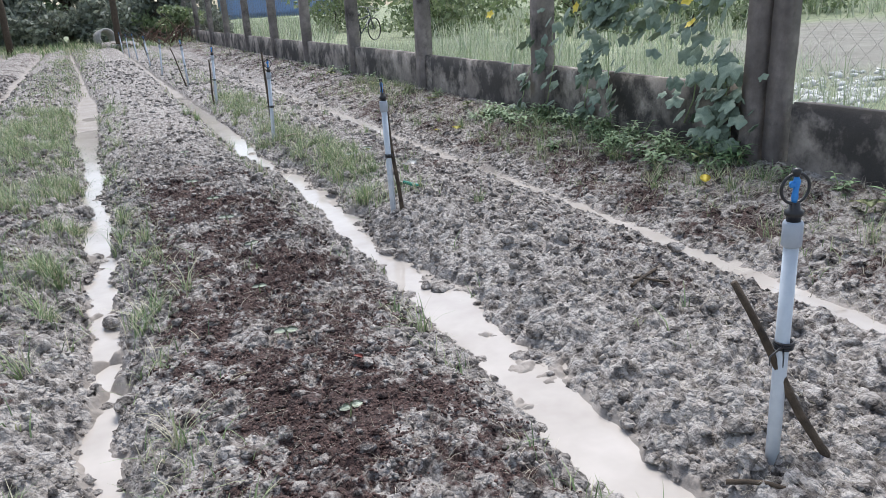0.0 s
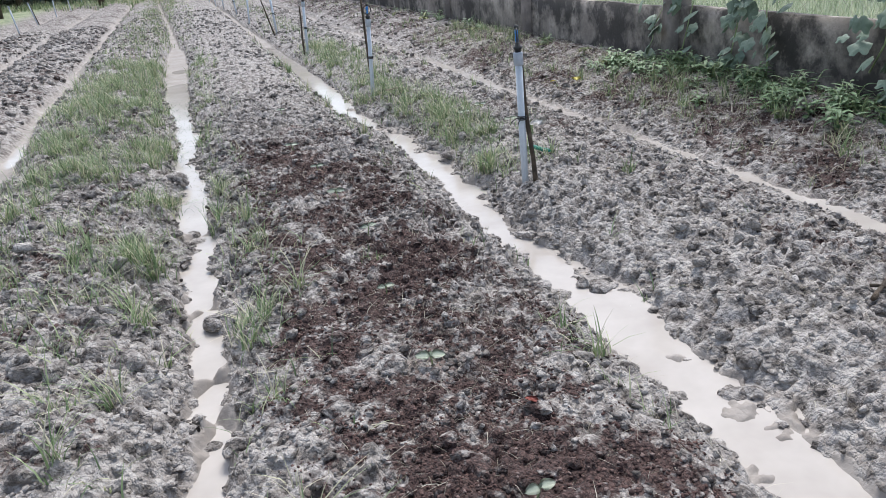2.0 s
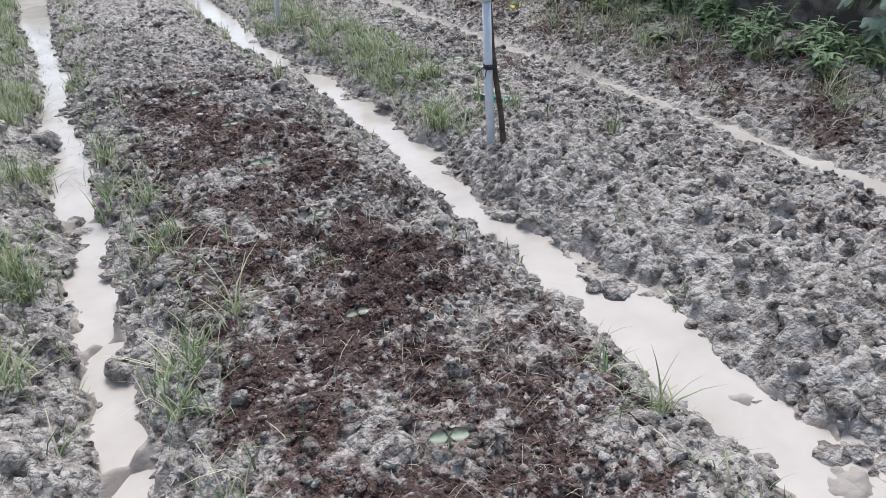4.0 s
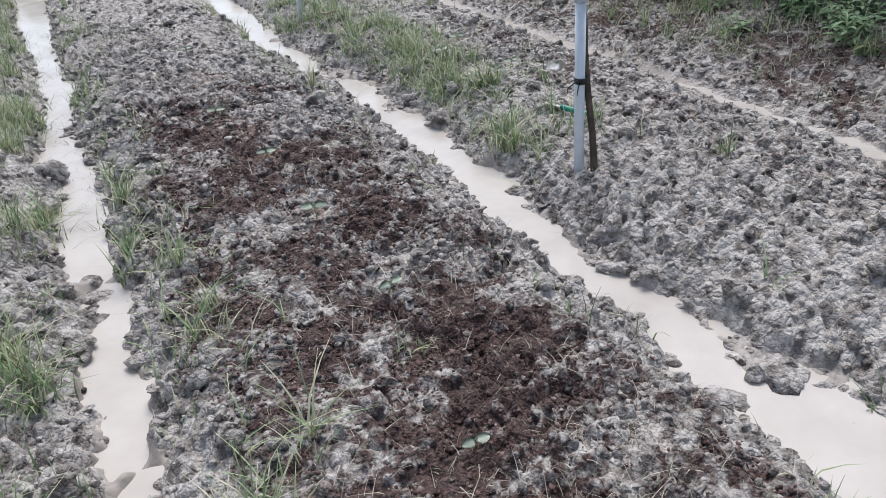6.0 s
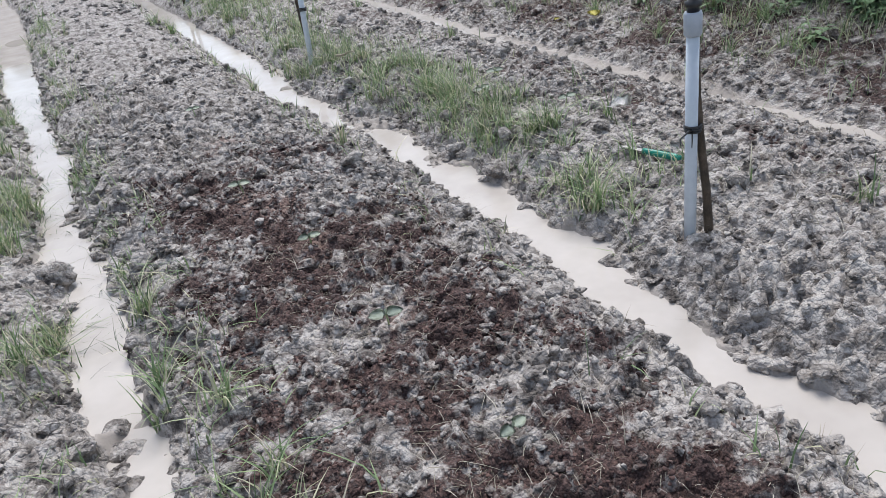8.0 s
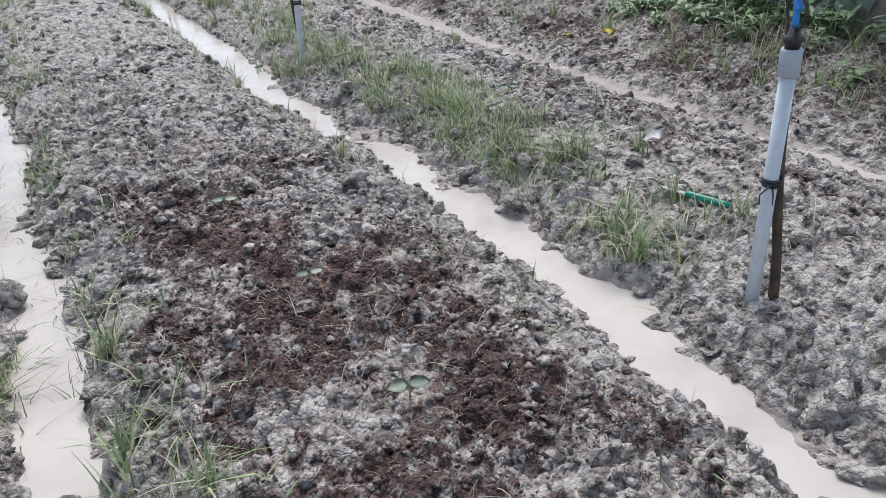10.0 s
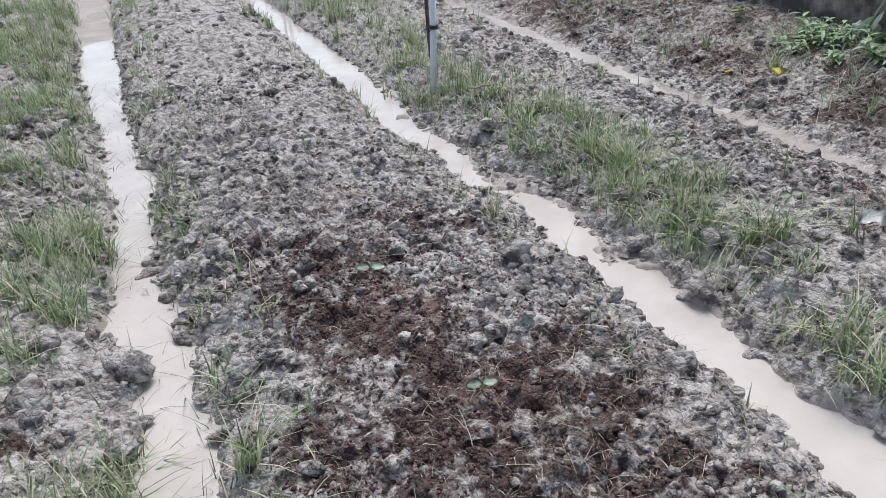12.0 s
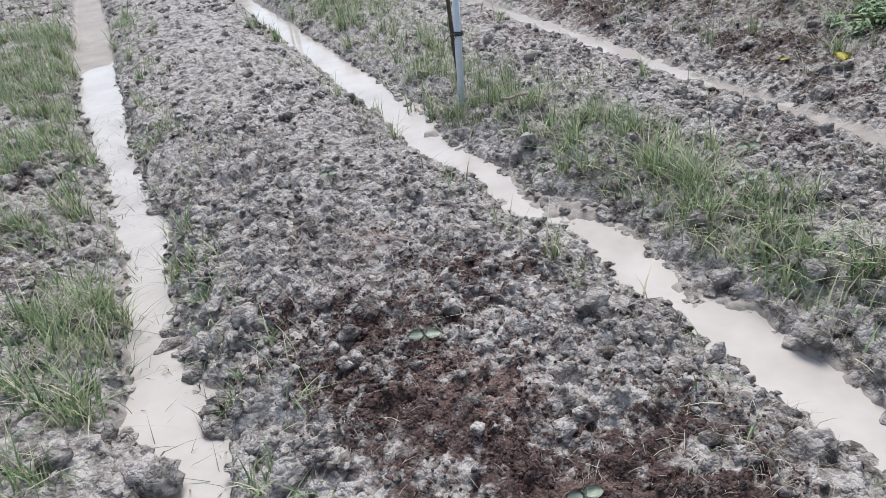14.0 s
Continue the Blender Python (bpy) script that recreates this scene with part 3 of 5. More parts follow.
def clods(name, label, x, y, size, seed, mat, sink=0.25, subdivisions=2, flat=(0.55, 0.9)):
    """Angular broken lumps of earth, resting in the ground."""
    r = np.random.default_rng(seed)
    bm = bmesh.new()
    bmesh.ops.create_icosphere(bm, subdivisions=subdivisions, radius=1)
    tv = np.array([v.co for v in bm.verts])
    tf = np.array([[v.index for v in f.verts] for f in bm.faces])
    bm.free()
    n = len(x)
    rad = np.full((n, len(tv)), 1.25)
    for i in range(9):
        cut = r.normal(0, 1, (n, 3))
        cut /= np.linalg.norm(cut, axis=1)[:, None]
        rad = np.minimum(rad, r.uniform(0.55, 1.05, n)[:, None] / np.maximum(cut @ tv.T, 0.05))
    rad *= r.uniform(0.88, 1.12, rad.shape) if subdivisions > 1 else r.uniform(0.55, 1.35, rad.shape)
    v = tv[None] * rad[..., None]
    v = v * (size[:, None] * np.stack([r.uniform(0.75, 1.4, n), r.uniform(0.75, 1.4, n), r.uniform(*flat, n)], -1))[:, None, :]
    z = ground_z(x, y) + size * (0.5 - sink)
    v = v + np.stack([x, y, z], -1)[:, None, :]
    f = tf[None] + (np.arange(n) * len(tv))[:, None, None]
    ob = tagged(link_np(name, v.reshape(-1, 3), f.reshape(-1, 3), mat), label, "soil", kind="stuff")
    if subdivisions > 1:
        ob.data.shade_flat()
    p = v.reshape(-1, 3)
    ob.data.attributes.new("compost", "FLOAT", "POINT").data.foreach_set("value", (0.75 * compost_dark_mask(p[:, 0], p[:, 1])).astype(np.float32))
    return ob


def on_bed(margin, strength):
    return lambda a, b: strength * (0.75 + 0.5 * vnoise(a, b, 0.25, 95)) * (bed_base(a, b)[1] > margin)


sizes = np.random.default_rng(120)
x, y = scatter(60000, -0.3, 1.5, 0.95, 8.0, lambda a, b: np.abs(bed_base(a, b)[1] - 0.004) < 0.018, 132)
keep = sizes.uniform(0, 1, len(x)) < 0.26
x, y = x[keep], y[keep]
clods("bank_clods", "wet clods crumbled along the water's edge", x, y, sizes.gamma(3, 0.0028, len(x)) + 0.003, 133, CRUMB, sink=0.45, flat=(0.4, 0.75))
x, y = scatter(1300, -0.9, 3.1, 0.95, 6.5, on_bed(0.035, 0.8), 121)
clods("soil_clods", "rough grey clay clods on the dug beds", x, y, sizes.uniform(0.014, 0.03, len(x)), 123, CRUMB, sink=0.4)
x, y = scatter(8000, -0.75, 2.6, 0.95, 5.6, on_bed(0.02, 0.8), 124)
clods("soil_crumbs", "grey and dark clay crumbs on the dug beds", x, y, sizes.uniform(0.007, 0.014, len(x)), 125, CRUMB, sink=0.35, subdivisions=1)
x, y = scatter(22000, -0.9, 3.0, 0.95, 6.5, on_bed(0.012, 0.8), 126)
clods("fine_crumbs", "fine crumbs of clay and compost on the beds", x, y, sizes.uniform(0.003, 0.01, len(x)), 127, CRUMB, sink=0.3, subdivisions=1)
x, y = scatter(34000, 0.12, 1.0, 0.95, 5.0, lambda a, b: np.clip(2.0 * compost_dark_mask(a, b) * (0.65 + 0.9 * vnoise(a, b, 0.07, 96) + 0.8 * vnoise(a, b, 0.035, 97)) - 0.6, 0, 1) * (bed_base(a, b)[1] > 0.02), 128)
clods("compost_crumbs", "dark brown crumbs of compost strewn on the bed", x, y, sizes.uniform(0.0018, 0.0048, len(x)), 129, COMPOST, sink=0.3, subdivisions=1)
x, y = scatter(6500, -3.3, -0.9, 2.5, 16, on_bed(0.02, 0.85), 151)
clods("far_clods", "dark and grey clods on the outer beds", x, y, sizes.uniform(0.012, 0.034, len(x)), 152, CRUMB, sink=0.35, subdivisions=1)
x, y = scatter(6000, -0.9, 3.1, 6, 18, on_bed(0.02, 0.85), 153)
clods("far_clods", "grey clods on the far stretch of the beds", x, y, sizes.uniform(0.01, 0.028, len(x)), 154, CRUMB, sink=0.35, subdivisions=1)
x, y = scatter(2600, -0.12, 0.13, 3.9, 7.2, lambda a, b: 0.3 * (bed_base(a, b)[1] < 0.0), 141)
grow("water_grass", "thin drowned grass blades standing in the furrow", x, y, 0.03, 0.09, 0.0016, 0.0032, WEED, 142, lean=(0.5, 1.8), tuft=2)
x, y = scatter(2600, 2.2, 3.15, 0.9, 9, lambda a, b: 0.25 + 0.6 * smooth(2.3, 2.8, a), 143)
grow("dry_grass", "dry pale standing grass on the strip by the fence", x, y, 0.03, 0.09, 0.0014, 0.0035, STRAW, 144, lean=(0.7, 2.6), tuft=4, spreadr=0.03)
x = sizes.normal(1.31, 0.11, 34)
y = sizes.normal(5.84, 0.14, 34)
grow("grass_tufts", "dense green grass round the foot of a sprinkler pipe", x, y, 0.04, 0.13, 0.0018, 0.004, GRASS, 146, lean=(0.1, 0.9), tuft=20)


def tuft(x, y, height, n, seed, label):
    """One clump of arching grass blades."""
    r = np.random.default_rng(seed)
    n = int(0.75 * n)
    px, py = (c + np.clip(r.normal(0, 1, n), -1.8, 1.8) * (0.012 + 0.08 * height) for c in (x, y))
    v, f = blades(px, py, ground_z(px, py) - 0.006, height * r.uniform(0.35, 1.05, n), r.uniform(0.0025, 0.0055, n), r.uniform(0.15, 1.5, n) ** 1.2, seed + 1)
    tagged(link_np("grass_tuft", v, f, GRASS), label, "grass tuft", "grass tufts on the beds")


for i, (x, y, h, n) in enumerate(((-0.04, 4.18, 0.1, 110), (-0.14, 4.67, 0.13, 120), (-0.075, 5.09, 0.14, 110), (0.15, 4.32, 0.07, 40), (0.14, 6.26, 0.09, 50), (-0.25, 6.37, 0.12, 90), (-0.06, 4.06, 0.09, 100), (0.18, 2.69, 0.1, 70), (-0.1, 3.21, 0.13, 130), (-0.15, 3.36, 0.12, 110),
                                  (0.9, 2.24, 0.06, 40), (0.57, 2.92, 0.05, 24), (-0.12, 2.76, 0.09, 70), (0.15, 3.77, 0.06, 36), (0.15, 4.6, 0.07, 50), (0.16, 5.0, 0.07, 50))):
    tuft(x, y, h, n, 600 + 2 * i, "tuft of green grass at the water's edge")
for i, (x, y, h, n) in enumerate(((1.29, 3.74, 0.13, 100), (1.5, 4.18, 0.12, 90), (1.43, 4.45, 0.13, 110), (1.42, 4.9, 0.14, 120), (1.41, 4.33, 0.12, 110), (1.37, 4.6, 0.12, 100), (1.44, 4.75, 0.14, 120), (1.34, 5.19, 0.14, 120), (1.28, 6.31, 0.12, 90),
                                  (1.33, 3.84, 0.12, 90), (1.5, 5.3, 0.12, 90), (1.42, 5.55, 0.13, 100), (1.55, 4.95, 0.1, 80), (1.36, 5.75, 0.13, 100), (1.58, 4.5, 0.1, 70), (1.45, 4.05, 0.08, 50))):
    tuft(x, y, h, n, 700 + 2 * i, "arching tuft of green grass growing among clods")


def gz(x, y):
    return float(ground_z(np.array([x]), np.array([y]))[0])


def bz(x, y):
    return float(bed_base(np.array([x]), np.array([y]))[0][0])


# ---- boundary fence: low concrete wall, posts and wire netting ----
POSTS = (-3.9, -1.6, 0.62, 5.16, 7.46, 9.79, 12.2, 14.6, 17.3, 20.1, 22.9, 26.0, 29.0)


def concrete_bar(name, x0, x1, y0, y1, z0, z1, parent, wear, seed, label=""):
    """A cast bar or slab with worn, uneven edges."""
    bm = bmesh.new()
    box(bm, (x0, y0, z0), (x1, y1, z1))
    cuts = [("z", z0, z1, max(2, int((z1 - z0) / 0.12))), ("y", y0, y1, max(1, int((y1 - y0) / 0.12)))]
    for axis, lo, hi, n in cuts:
        for i in range(1, n):
            p = lo + (hi - lo) * i / n
            co, no = ((0, 0, p), (0, 0, 1)) if axis == "z" else ((0, p, 0), (0, 1, 0))
            bmesh.ops.bisect_plane(bm, geom=bm.verts[:] + bm.edges[:] + bm.faces[:], plane_co=co, plane_no=no)
    sharp = [e for e in bm.edges if len(e.link_faces) == 2 and e.calc_face_angle() > 1]
    bmesh.ops.bevel(bm, geom=sharp, offset=0.009, segments=2, affect="EDGES")
    for v in bm.verts:
        v.co += noise.noise_vector(v.co * 7 + Vector((seed, 0, 0))) * wear
    return part(name, bm, POST_CONCRETE if name == "post" else WALL_CONCRETE, parent, label)


fence = tagged(empty("fence", WALL_X, 5, 0.1), "old concrete fence with low stained wall, posts and netting", "fence", kind="structure")
fence.matrix_basis = Matrix.Identity(4)
for i, py in enumerate(POSTS):
    concrete_bar("post", WALL_X - 0.035, WALL_X + 0.1, py - 0.07, py + 0.07, -0.15, 2.1, fence, 0.006, i)
concrete_bar("post", WALL_X - 0.05, WALL_X + 0.05, 3.01, 3.105, -0.15, 2.1, fence, 0.006, 31)
concrete_bar("post", WALL_X + 0.0, WALL_X + 0.1, 2.9, 2.995, -0.15, 2.1, fence, 0.006, 32)
ends = sorted(list(POSTS) + [2.9, 3.05])
for i, (a, b) in enumerate(zip(ends, ends[1:])):
    if b - a > 0.3:
        concrete_bar("wall_panel", WALL_X + 0.008, WALL_X + 0.085, a + 0.06, b - 0.06, -0.2, 0.5 + 0.008 * math.sin(i * 2.1) - (0.035 if b < 3 else 0), fence, 0.007, 50 + i)


def netting(y0, y1, z0, z1, cell, thick):
    """Chain-link wires: pairs of zigzags that meet in diamonds."""
    v, f = [], []
    n = int((y1 - y0) / cell)
    rows = int((z1 - z0) / cell)
    for k in range(n):
        base = y0 + (k + 0.5) * (y1 - y0) / n
        pts = []
        for j in range(rows + 1):
            s = 1 if (j + k) % 2 else -1
            p = (base + s * cell * 0.5, z0 + j * cell)
            sag = 0.012 * math.sin(p[0] * 5.1 + p[1] * 3.3)
            pts.append((WALL_X + 0.045 + sag + 0.002 * s, p[0], p[1]))
        for a, b in zip(pts, pts[1:]):
            q = len(v)
            a, b = Vector(a), Vector(b)
            way = (b - a).normalized()
            s1 = way.cross(Vector((1, 0, 0))) * thick
            s2 = Vector((1, 0, 0)) * thick
            for p in (a, b):
                v.extend([p + s1, p - s1 * 0.5 + s2 * 0.87, p - s1 * 0.5 - s2 * 0.87])
            f.extend([(q, q + 1, q + 4, q + 3), (q + 1, q + 2, q + 5, q + 4), (q + 2, q, q + 3, q + 5)])
    return v, f


for a, b in zip(ends, ends[1:]):
    if b - a > 0.3 and b > 1:
        near_panel = b < 10.5
        link_np("wire_netting", *netting(a + 0.07, b - 0.07, 0.46, 1.9, 0.046 if near_panel else 0.09, 0.0008 if near_panel else 0.0016), WIRE, fence)


# ---- sprinkler risers ----
def riser(x, y, lean=(0, 0), stick=None, tie=True, head=True, turn=0.0, label=""):
    """A standpipe with a small spinning sprinkler, tied to a stick. stick: offsets of its foot and top from the pipe's foot."""
    z = bz(x, y)
    top = empty("sprinkler", x, y, z, lean[0], lean[1], 0)
    tagged(top, label or "blue-grey plastic sprinkler pipe standing in a bed, tied to a stick", "sprinkler", "sprinklers along the bed")
    part("pipe", tube(bmesh.new(), [(0, 0, -0.12), (0, 0, 0.2), (0.002, 0, 0.47)], 0.0138, 14), PVC, top)
    part("coupling", tube(bmesh.new(), [(0.002, 0, 0.463), (0.002, 0, 0.466), (0.002, 0, 0.508), (0.002, 0, 0.512)], [0.016, 0.0185, 0.0185, 0.0165], 16), PVC_FIT, top, "grey socket fitting")
    if head:
        part("adapter", tube(bmesh.new(), [(0.002, 0, 0.511), (0.002, 0, 0.522), (0.002, 0, 0.524), (0.002, 0, 0.532), (0.002, 0, 0.534), (0.002, 0, 0.548)], [0.013, 0.013, 0.017, 0.017, 0.011, 0.009], 14), BLACK, top, "black threaded adapter")
        c, s = math.cos(turn), math.sin(turn)
        bm = torus(bmesh.new(), (0, 0, 0.574), 0.028, 0.003)
        tube(bm, [(0, 0, 0.597), (0, 0, 0.602), (0, 0, 0.609), (0, 0, 0.612)], [0.006, 0.008, 0.008, 0.004], 10)
        bm.transform(Matrix.Rotation(turn, 4, "Z"))
        part("bridge", bm, BLACK, top, "black ring bridge")
        bm = tube(bmesh.new(), [(0, 0, 0.548), (0, 0, 0.556), (0.001, 0, 0.57), (0.002, 0, 0.588), (0, 0, 0.597)], [0.0045, 0.0065, 0.005, 0.007, 0.004], 10)
        box(bm, (-0.012, -0.004, 0.576), (0.004, 0.004, 0.588), 0.002)
        bm.transform(Matrix.Rotation(turn, 4, "Z"))
        part("spinner", bm, BLUE, top, "blue plastic spinner")
    if stick:
        (ax, ay), (bx, by, bh) = stick
        a, b = Vector((ax, ay, -0.06)), Vector((bx, by, bh))
        pts, rad = [], []
        for i in range(9):
            t = i / 8
            p = a.lerp(b, t) + noise.noise_vector(Vector((x * 3, y, t * 2.5))) * 0.011
            pts.append(p)
            rad.append(0.0105 * (1 - 0.35 * t) * (1 + 0.15 * noise.noise(Vector((y, t * 9, 1)))))
        part("stick", tube(bmesh.new(), pts, rad, 8), BARK, top, "rough brown wooden stick")
        if tie:
            bm = bmesh.new()
            for dz in (0, 0.006, 0.012):
                torus(bm, (0.003, -0.002, 0.255 + dz), 0.0165 + 0.001 * (dz > 0), 0.0026, "z", 20, 6)
            tube(bm, [(-0.012, -0.012, 0.262), (-0.03, -0.02, 0.266), (-0.05, -0.018, 0.255), (-0.062, -0.03, 0.244)], [0.002, 0.002, 0.0018, 0.001], 6)
            tube(bm, [(-0.01, -0.013, 0.258), (-0.025, -0.028, 0.25), (-0.034, -0.036, 0.235)], [0.002, 0.0018, 0.001], 6)
            part("tie", bm, BLACK, top, "black rubber tie")
    return top


riser(1.31, 1.14, (0, -1.2), ((0.11, -0.08), (-0.075, 0.055, 0.39)), turn=-0.25, label="blue-grey sprinkler pipe tied to a slanting stick in mud")
riser(1.338, 3.422, (0, -1.5), ((0.042, -0.028), (0.012, 0.02, 0.56)), turn=1.2)
riser(1.30, 5.91, (0, 2.2), ((0.02, 0.03), (-0.035, 0.04, 0.66)), turn=0.2)
riser(1.265, 8.6, (1, 2.0), ((-0.03, 0.0), (-0.035, 0.03, 0.47)), turn=0.9)
riser(1.23, 10.9, (0, -3.0), ((-0.02, -0.04), (-0.13, 0.03, 0.5)), turn=0.3)
riser(1.1, 13.6, (0, 3.5), None, turn=1.4, label="thin weathered sprinkler pipe standing in a bed")
riser(1.09, 16.2, (0, -5.0), ((0.03, 0.02), (-0.04, 0.03, 0.45)), turn=0.1)
riser(1.0, 19.0, (0, -4.0), None, turn=0.1, label="pale sprinkler pipe leaning slightly in a bed")
riser(0.93, 21.6, (0, -2.0), None, turn=0.1, label="pale sprinkler pipe standing in a bed")
riser(0.86, 24.0, (0, -3.0), None, turn=0.1, label="pale sprinkler pipe standing in a bed")
for i, (lx, ly) in enumerate(((-2.27, 10.3), (-2.55, 13.2), (-2.72, 16.3), (-2.85, 19.2), (-2.78, 21.4), (-2.95, 25.6), (-3.0, 29.0))):
    riser(lx, ly, (0, (-6, -2, -7, -12, 0, -6, -5)[i]), ((0.03, 0.0), (0.0, 0.02, 1.1)) if i == 3 else None, tie=False, head=False, turn=i, label="pale sprinkler pipe leaning in the further bed")

# ---- knife, paper, twigs, leaves lying on the beds ----
GREEN_GRIP = plain_material("green_plastic", [(0.3, (0.0, 0.17, 0.12)), (0.7, (0.01, 0.25, 0.18))], 60, 0.35, relief=0.05)
STEEL = plain_material("dull_steel", [(0.3, (0.25, 0.245, 0.24)), (0.7, (0.42, 0.41, 0.4))], 60, 0.5, 0.8)
PAPER = plain_material("dirty_white_scrap", [(0.3, (0.8, 0.78, 0.76)), (0.7, (0.88, 0.87, 0.85))], 40, 0.6)
YELLOW = plain_material("yellow_leaf", [(0.3, (0.8, 0.66, 0.1)), (0.7, (0.92, 0.82, 0.22))], 40, 0.6, by_object=True)
PALE_LEAF = plain_material("pale_green_leaf", [(0.3, (0.3, 0.36, 0.17)), (0.7, (0.45, 0.47, 0.26))], 40, 0.5, by_object=True)
COTYLEDON = plain_material("seed_leaf", [(0.3, (0.46, 0.53, 0.45)), (0.7, (0.57, 0.63, 0.55))], 60, 0.6, by_object=True)
RED_LEAF = plain_material("red_leaf", [(0.3, (0.3, 0.06, 0.045)), (0.7, (0.42, 0.12, 0.09))], 60, 0.6)

knife = tagged(empty("knife", 1.584, 3.7, 0.102, 0, 0, 22.0), "small knife with green plastic handle dropped on clods", "knife")
knife.rotation_euler.x = radians(4)
bm = tube(bmesh.new(), [(0, 0, 0), (0, 0.003, 0), (0, 0.02, 0.001), (0, 0.06, 0.001), (0, 0.1, 0), (0, 0.112, 0), (0, 0.115, 0)], [0.007, 0.0095, 0.0105, 0.0098, 0.0095, 0.0085, 0.006], 14)
part("handle", bm, GREEN_GRIP, knife, "green plastic handle")
bm = bmesh.new()
outline = [(-0.006, 0.112), (-0.006, 0.17), (0.0, 0.18), (0.008, 0.168), (0.01, 0.14), (0.008, 0.112)]
for zz in (-0.0008, 0.0008):
    bm.faces.new([bm.verts.new((a, b, zz)) for a, b in outline])
bm.verts.ensure_lookup_table()
for i in range(6):
    bm.faces.new((bm.verts[i], bm.verts[(i + 1) % 6], bm.verts[6 + (i + 1) % 6], bm.verts[6 + i]))
part("blade", bm, STEEL, knife, "dull steel blade", False)


def leaf_mesh(bm, length, width, bend=0.3, base=(0, 0, 0), yaw=0.0, pitch=0.0, point=1.0):
    """A single curved leaf with a midrib fold, from its base outwards."""
    m = Matrix.Translation(base) @ Matrix.Rotation(yaw, 4, "Z") @ Matrix.Rotation(-pitch, 4, "Y")
    n, rows = 6, []
    for i in range(n + 1):
        t = i / n
        w = width * 0.5 * max(0.02, math.sin(math.pi * min(1, t ** (0.8 * point))) ** (0.75 if point >= 1 else 0.55) if t < 1 else 0.02)
        x, z = length * t, -bend * length * t * t
        rows.append([bm.verts.new(m @ Vector((x, s * w, z + abs(s) * w * 0.25))) for s in (-1, 0, 1)])
    for a, b in zip(rows, rows[1:]):
        for k in (0, 1):
            bm.faces.new((a[k], b[k], b[k + 1], a[k + 1]))
    return bm


def thicken(bm, depth=0.0012):
    bmesh.ops.solidify(bm, geom=bm.faces[:], thickness=depth)
    return bm


def lying_leaf(name, label, category, x, y, length, width, mat, yaw, pitch=0.1, bend=0.25, lift=0.012):
    bm = thicken(leaf_mesh(bmesh.new(), length, width, bend, yaw=yaw, pitch=pitch))
    ob = part(name, bm, mat)
    ob.matrix_basis = pose(x, y, gz(x, y) + lift)
    return tagged(ob, label, category)


bm = bmesh.new()
grid = [[bm.verts.new((i * 0.023 - 0.042, j * 0.017 - 0.025, 0.012 * math.sin(i * 1.7 + j) + 0.006 * (j % 2))) for j in range(4)] for i in range(5)]
for i in range(4):
    for j in range(3):
        if (i, j) not in ((3, 2), (0, 0)):
            bm.faces.new((grid[i][j], grid[i + 1][j], grid[i + 1][j + 1], grid[i][j + 1]))
scrap = part("paper_scrap", thicken(bm), PAPER)
scrap.matrix_basis = pose(1.695, 4.085, bz(1.697, 4.112) + 0.042, 5, -6, 20)
tagged(scrap, "crumpled dirty white scrap lying on clods", "scrap")
lying_leaf("fallen_leaf", "round yellow fallen leaf on the fence bed", "leaf", 2.51, 5.19, 0.075, 0.065, YELLOW, 1.2, 0.3, 0.15, 0.035)
lying_leaf("fallen_leaf", "yellowed leaf hanging over weeds by the fence", "leaf", 2.70, 2.84, 0.055, 0.05, YELLOW, 0.9, 0.9, 0.4, 0.05)
lying_leaf("fallen_leaf", "small red leaf lying on dark compost", "leaf", 0.69, 1.925, 0.032, 0.02, RED_LEAF, 2.3, 0.3)
lying_leaf("fallen_leaf", "small yellowish leaf on the fence bed", "leaf", 2.42, 5.4, 0.05, 0.04, YELLOW, 0.1, 0.2)
lying_leaf("fallen_leaf", "pale curled leaf lying on the far bed", "leaf", 1.69, 4.79, 0.045, 0.03, PALE_LEAF, 2.0, 0.3)


def twig(label, ax, ay, bx, by, radius, mat, lift=0.012):
    n = 7
    pts = []
    for i in range(n):
        t = i / (n - 1)
        x, y = ax + (bx - ax) * t, ay + (by - ay) * t
        pts.append(Vector((x, y, bz(x, y) + lift)) + noise.noise_vector(Vector((ax * 9, ay * 9, t * 2))) * 0.006)
    ob = part("twig", tube(bmesh.new(), pts, [radius * (1 - 0.3 * i / n) for i in range(n)], 7), mat)
    return tagged(ob, label, "twig", "twigs on the beds")


WOOD = plain_material("pale_dead_wood", [(0.3, (0.25, 0.2, 0.15)), (0.7, (0.42, 0.36, 0.28))], 40, 0.8, relief=0.4)
twig("short pale peeled twig among the grass", 1.32, 5.60, 1.40, 5.56, 0.006, WOOD, 0.05)
twig("brown dead twig lying across the bed", 1.62, 2.0, 1.80, 2.1, 0.007, BARK, 0.02)
twig("brown dead twig lying across the bed", 1.20, 1.15, 1.27, 1.05, 0.006, BARK, 0.012)
twig("short pale peeled twig on the clods", 1.62, 3.27, 1.63, 3.25, 0.004, WOOD, 0.022)
twig("brown forked twig poking from the bed edge", 1.67, 2.06, 1.76, 1.98, 0.005, BARK, 0.02)


# ---- seedlings ----
STEM = plain_material("pale_green_stem", [(0.3, (0.26, 0.34, 0.16)), (0.7, (0.36, 0.42, 0.22))], 60, 0.5)


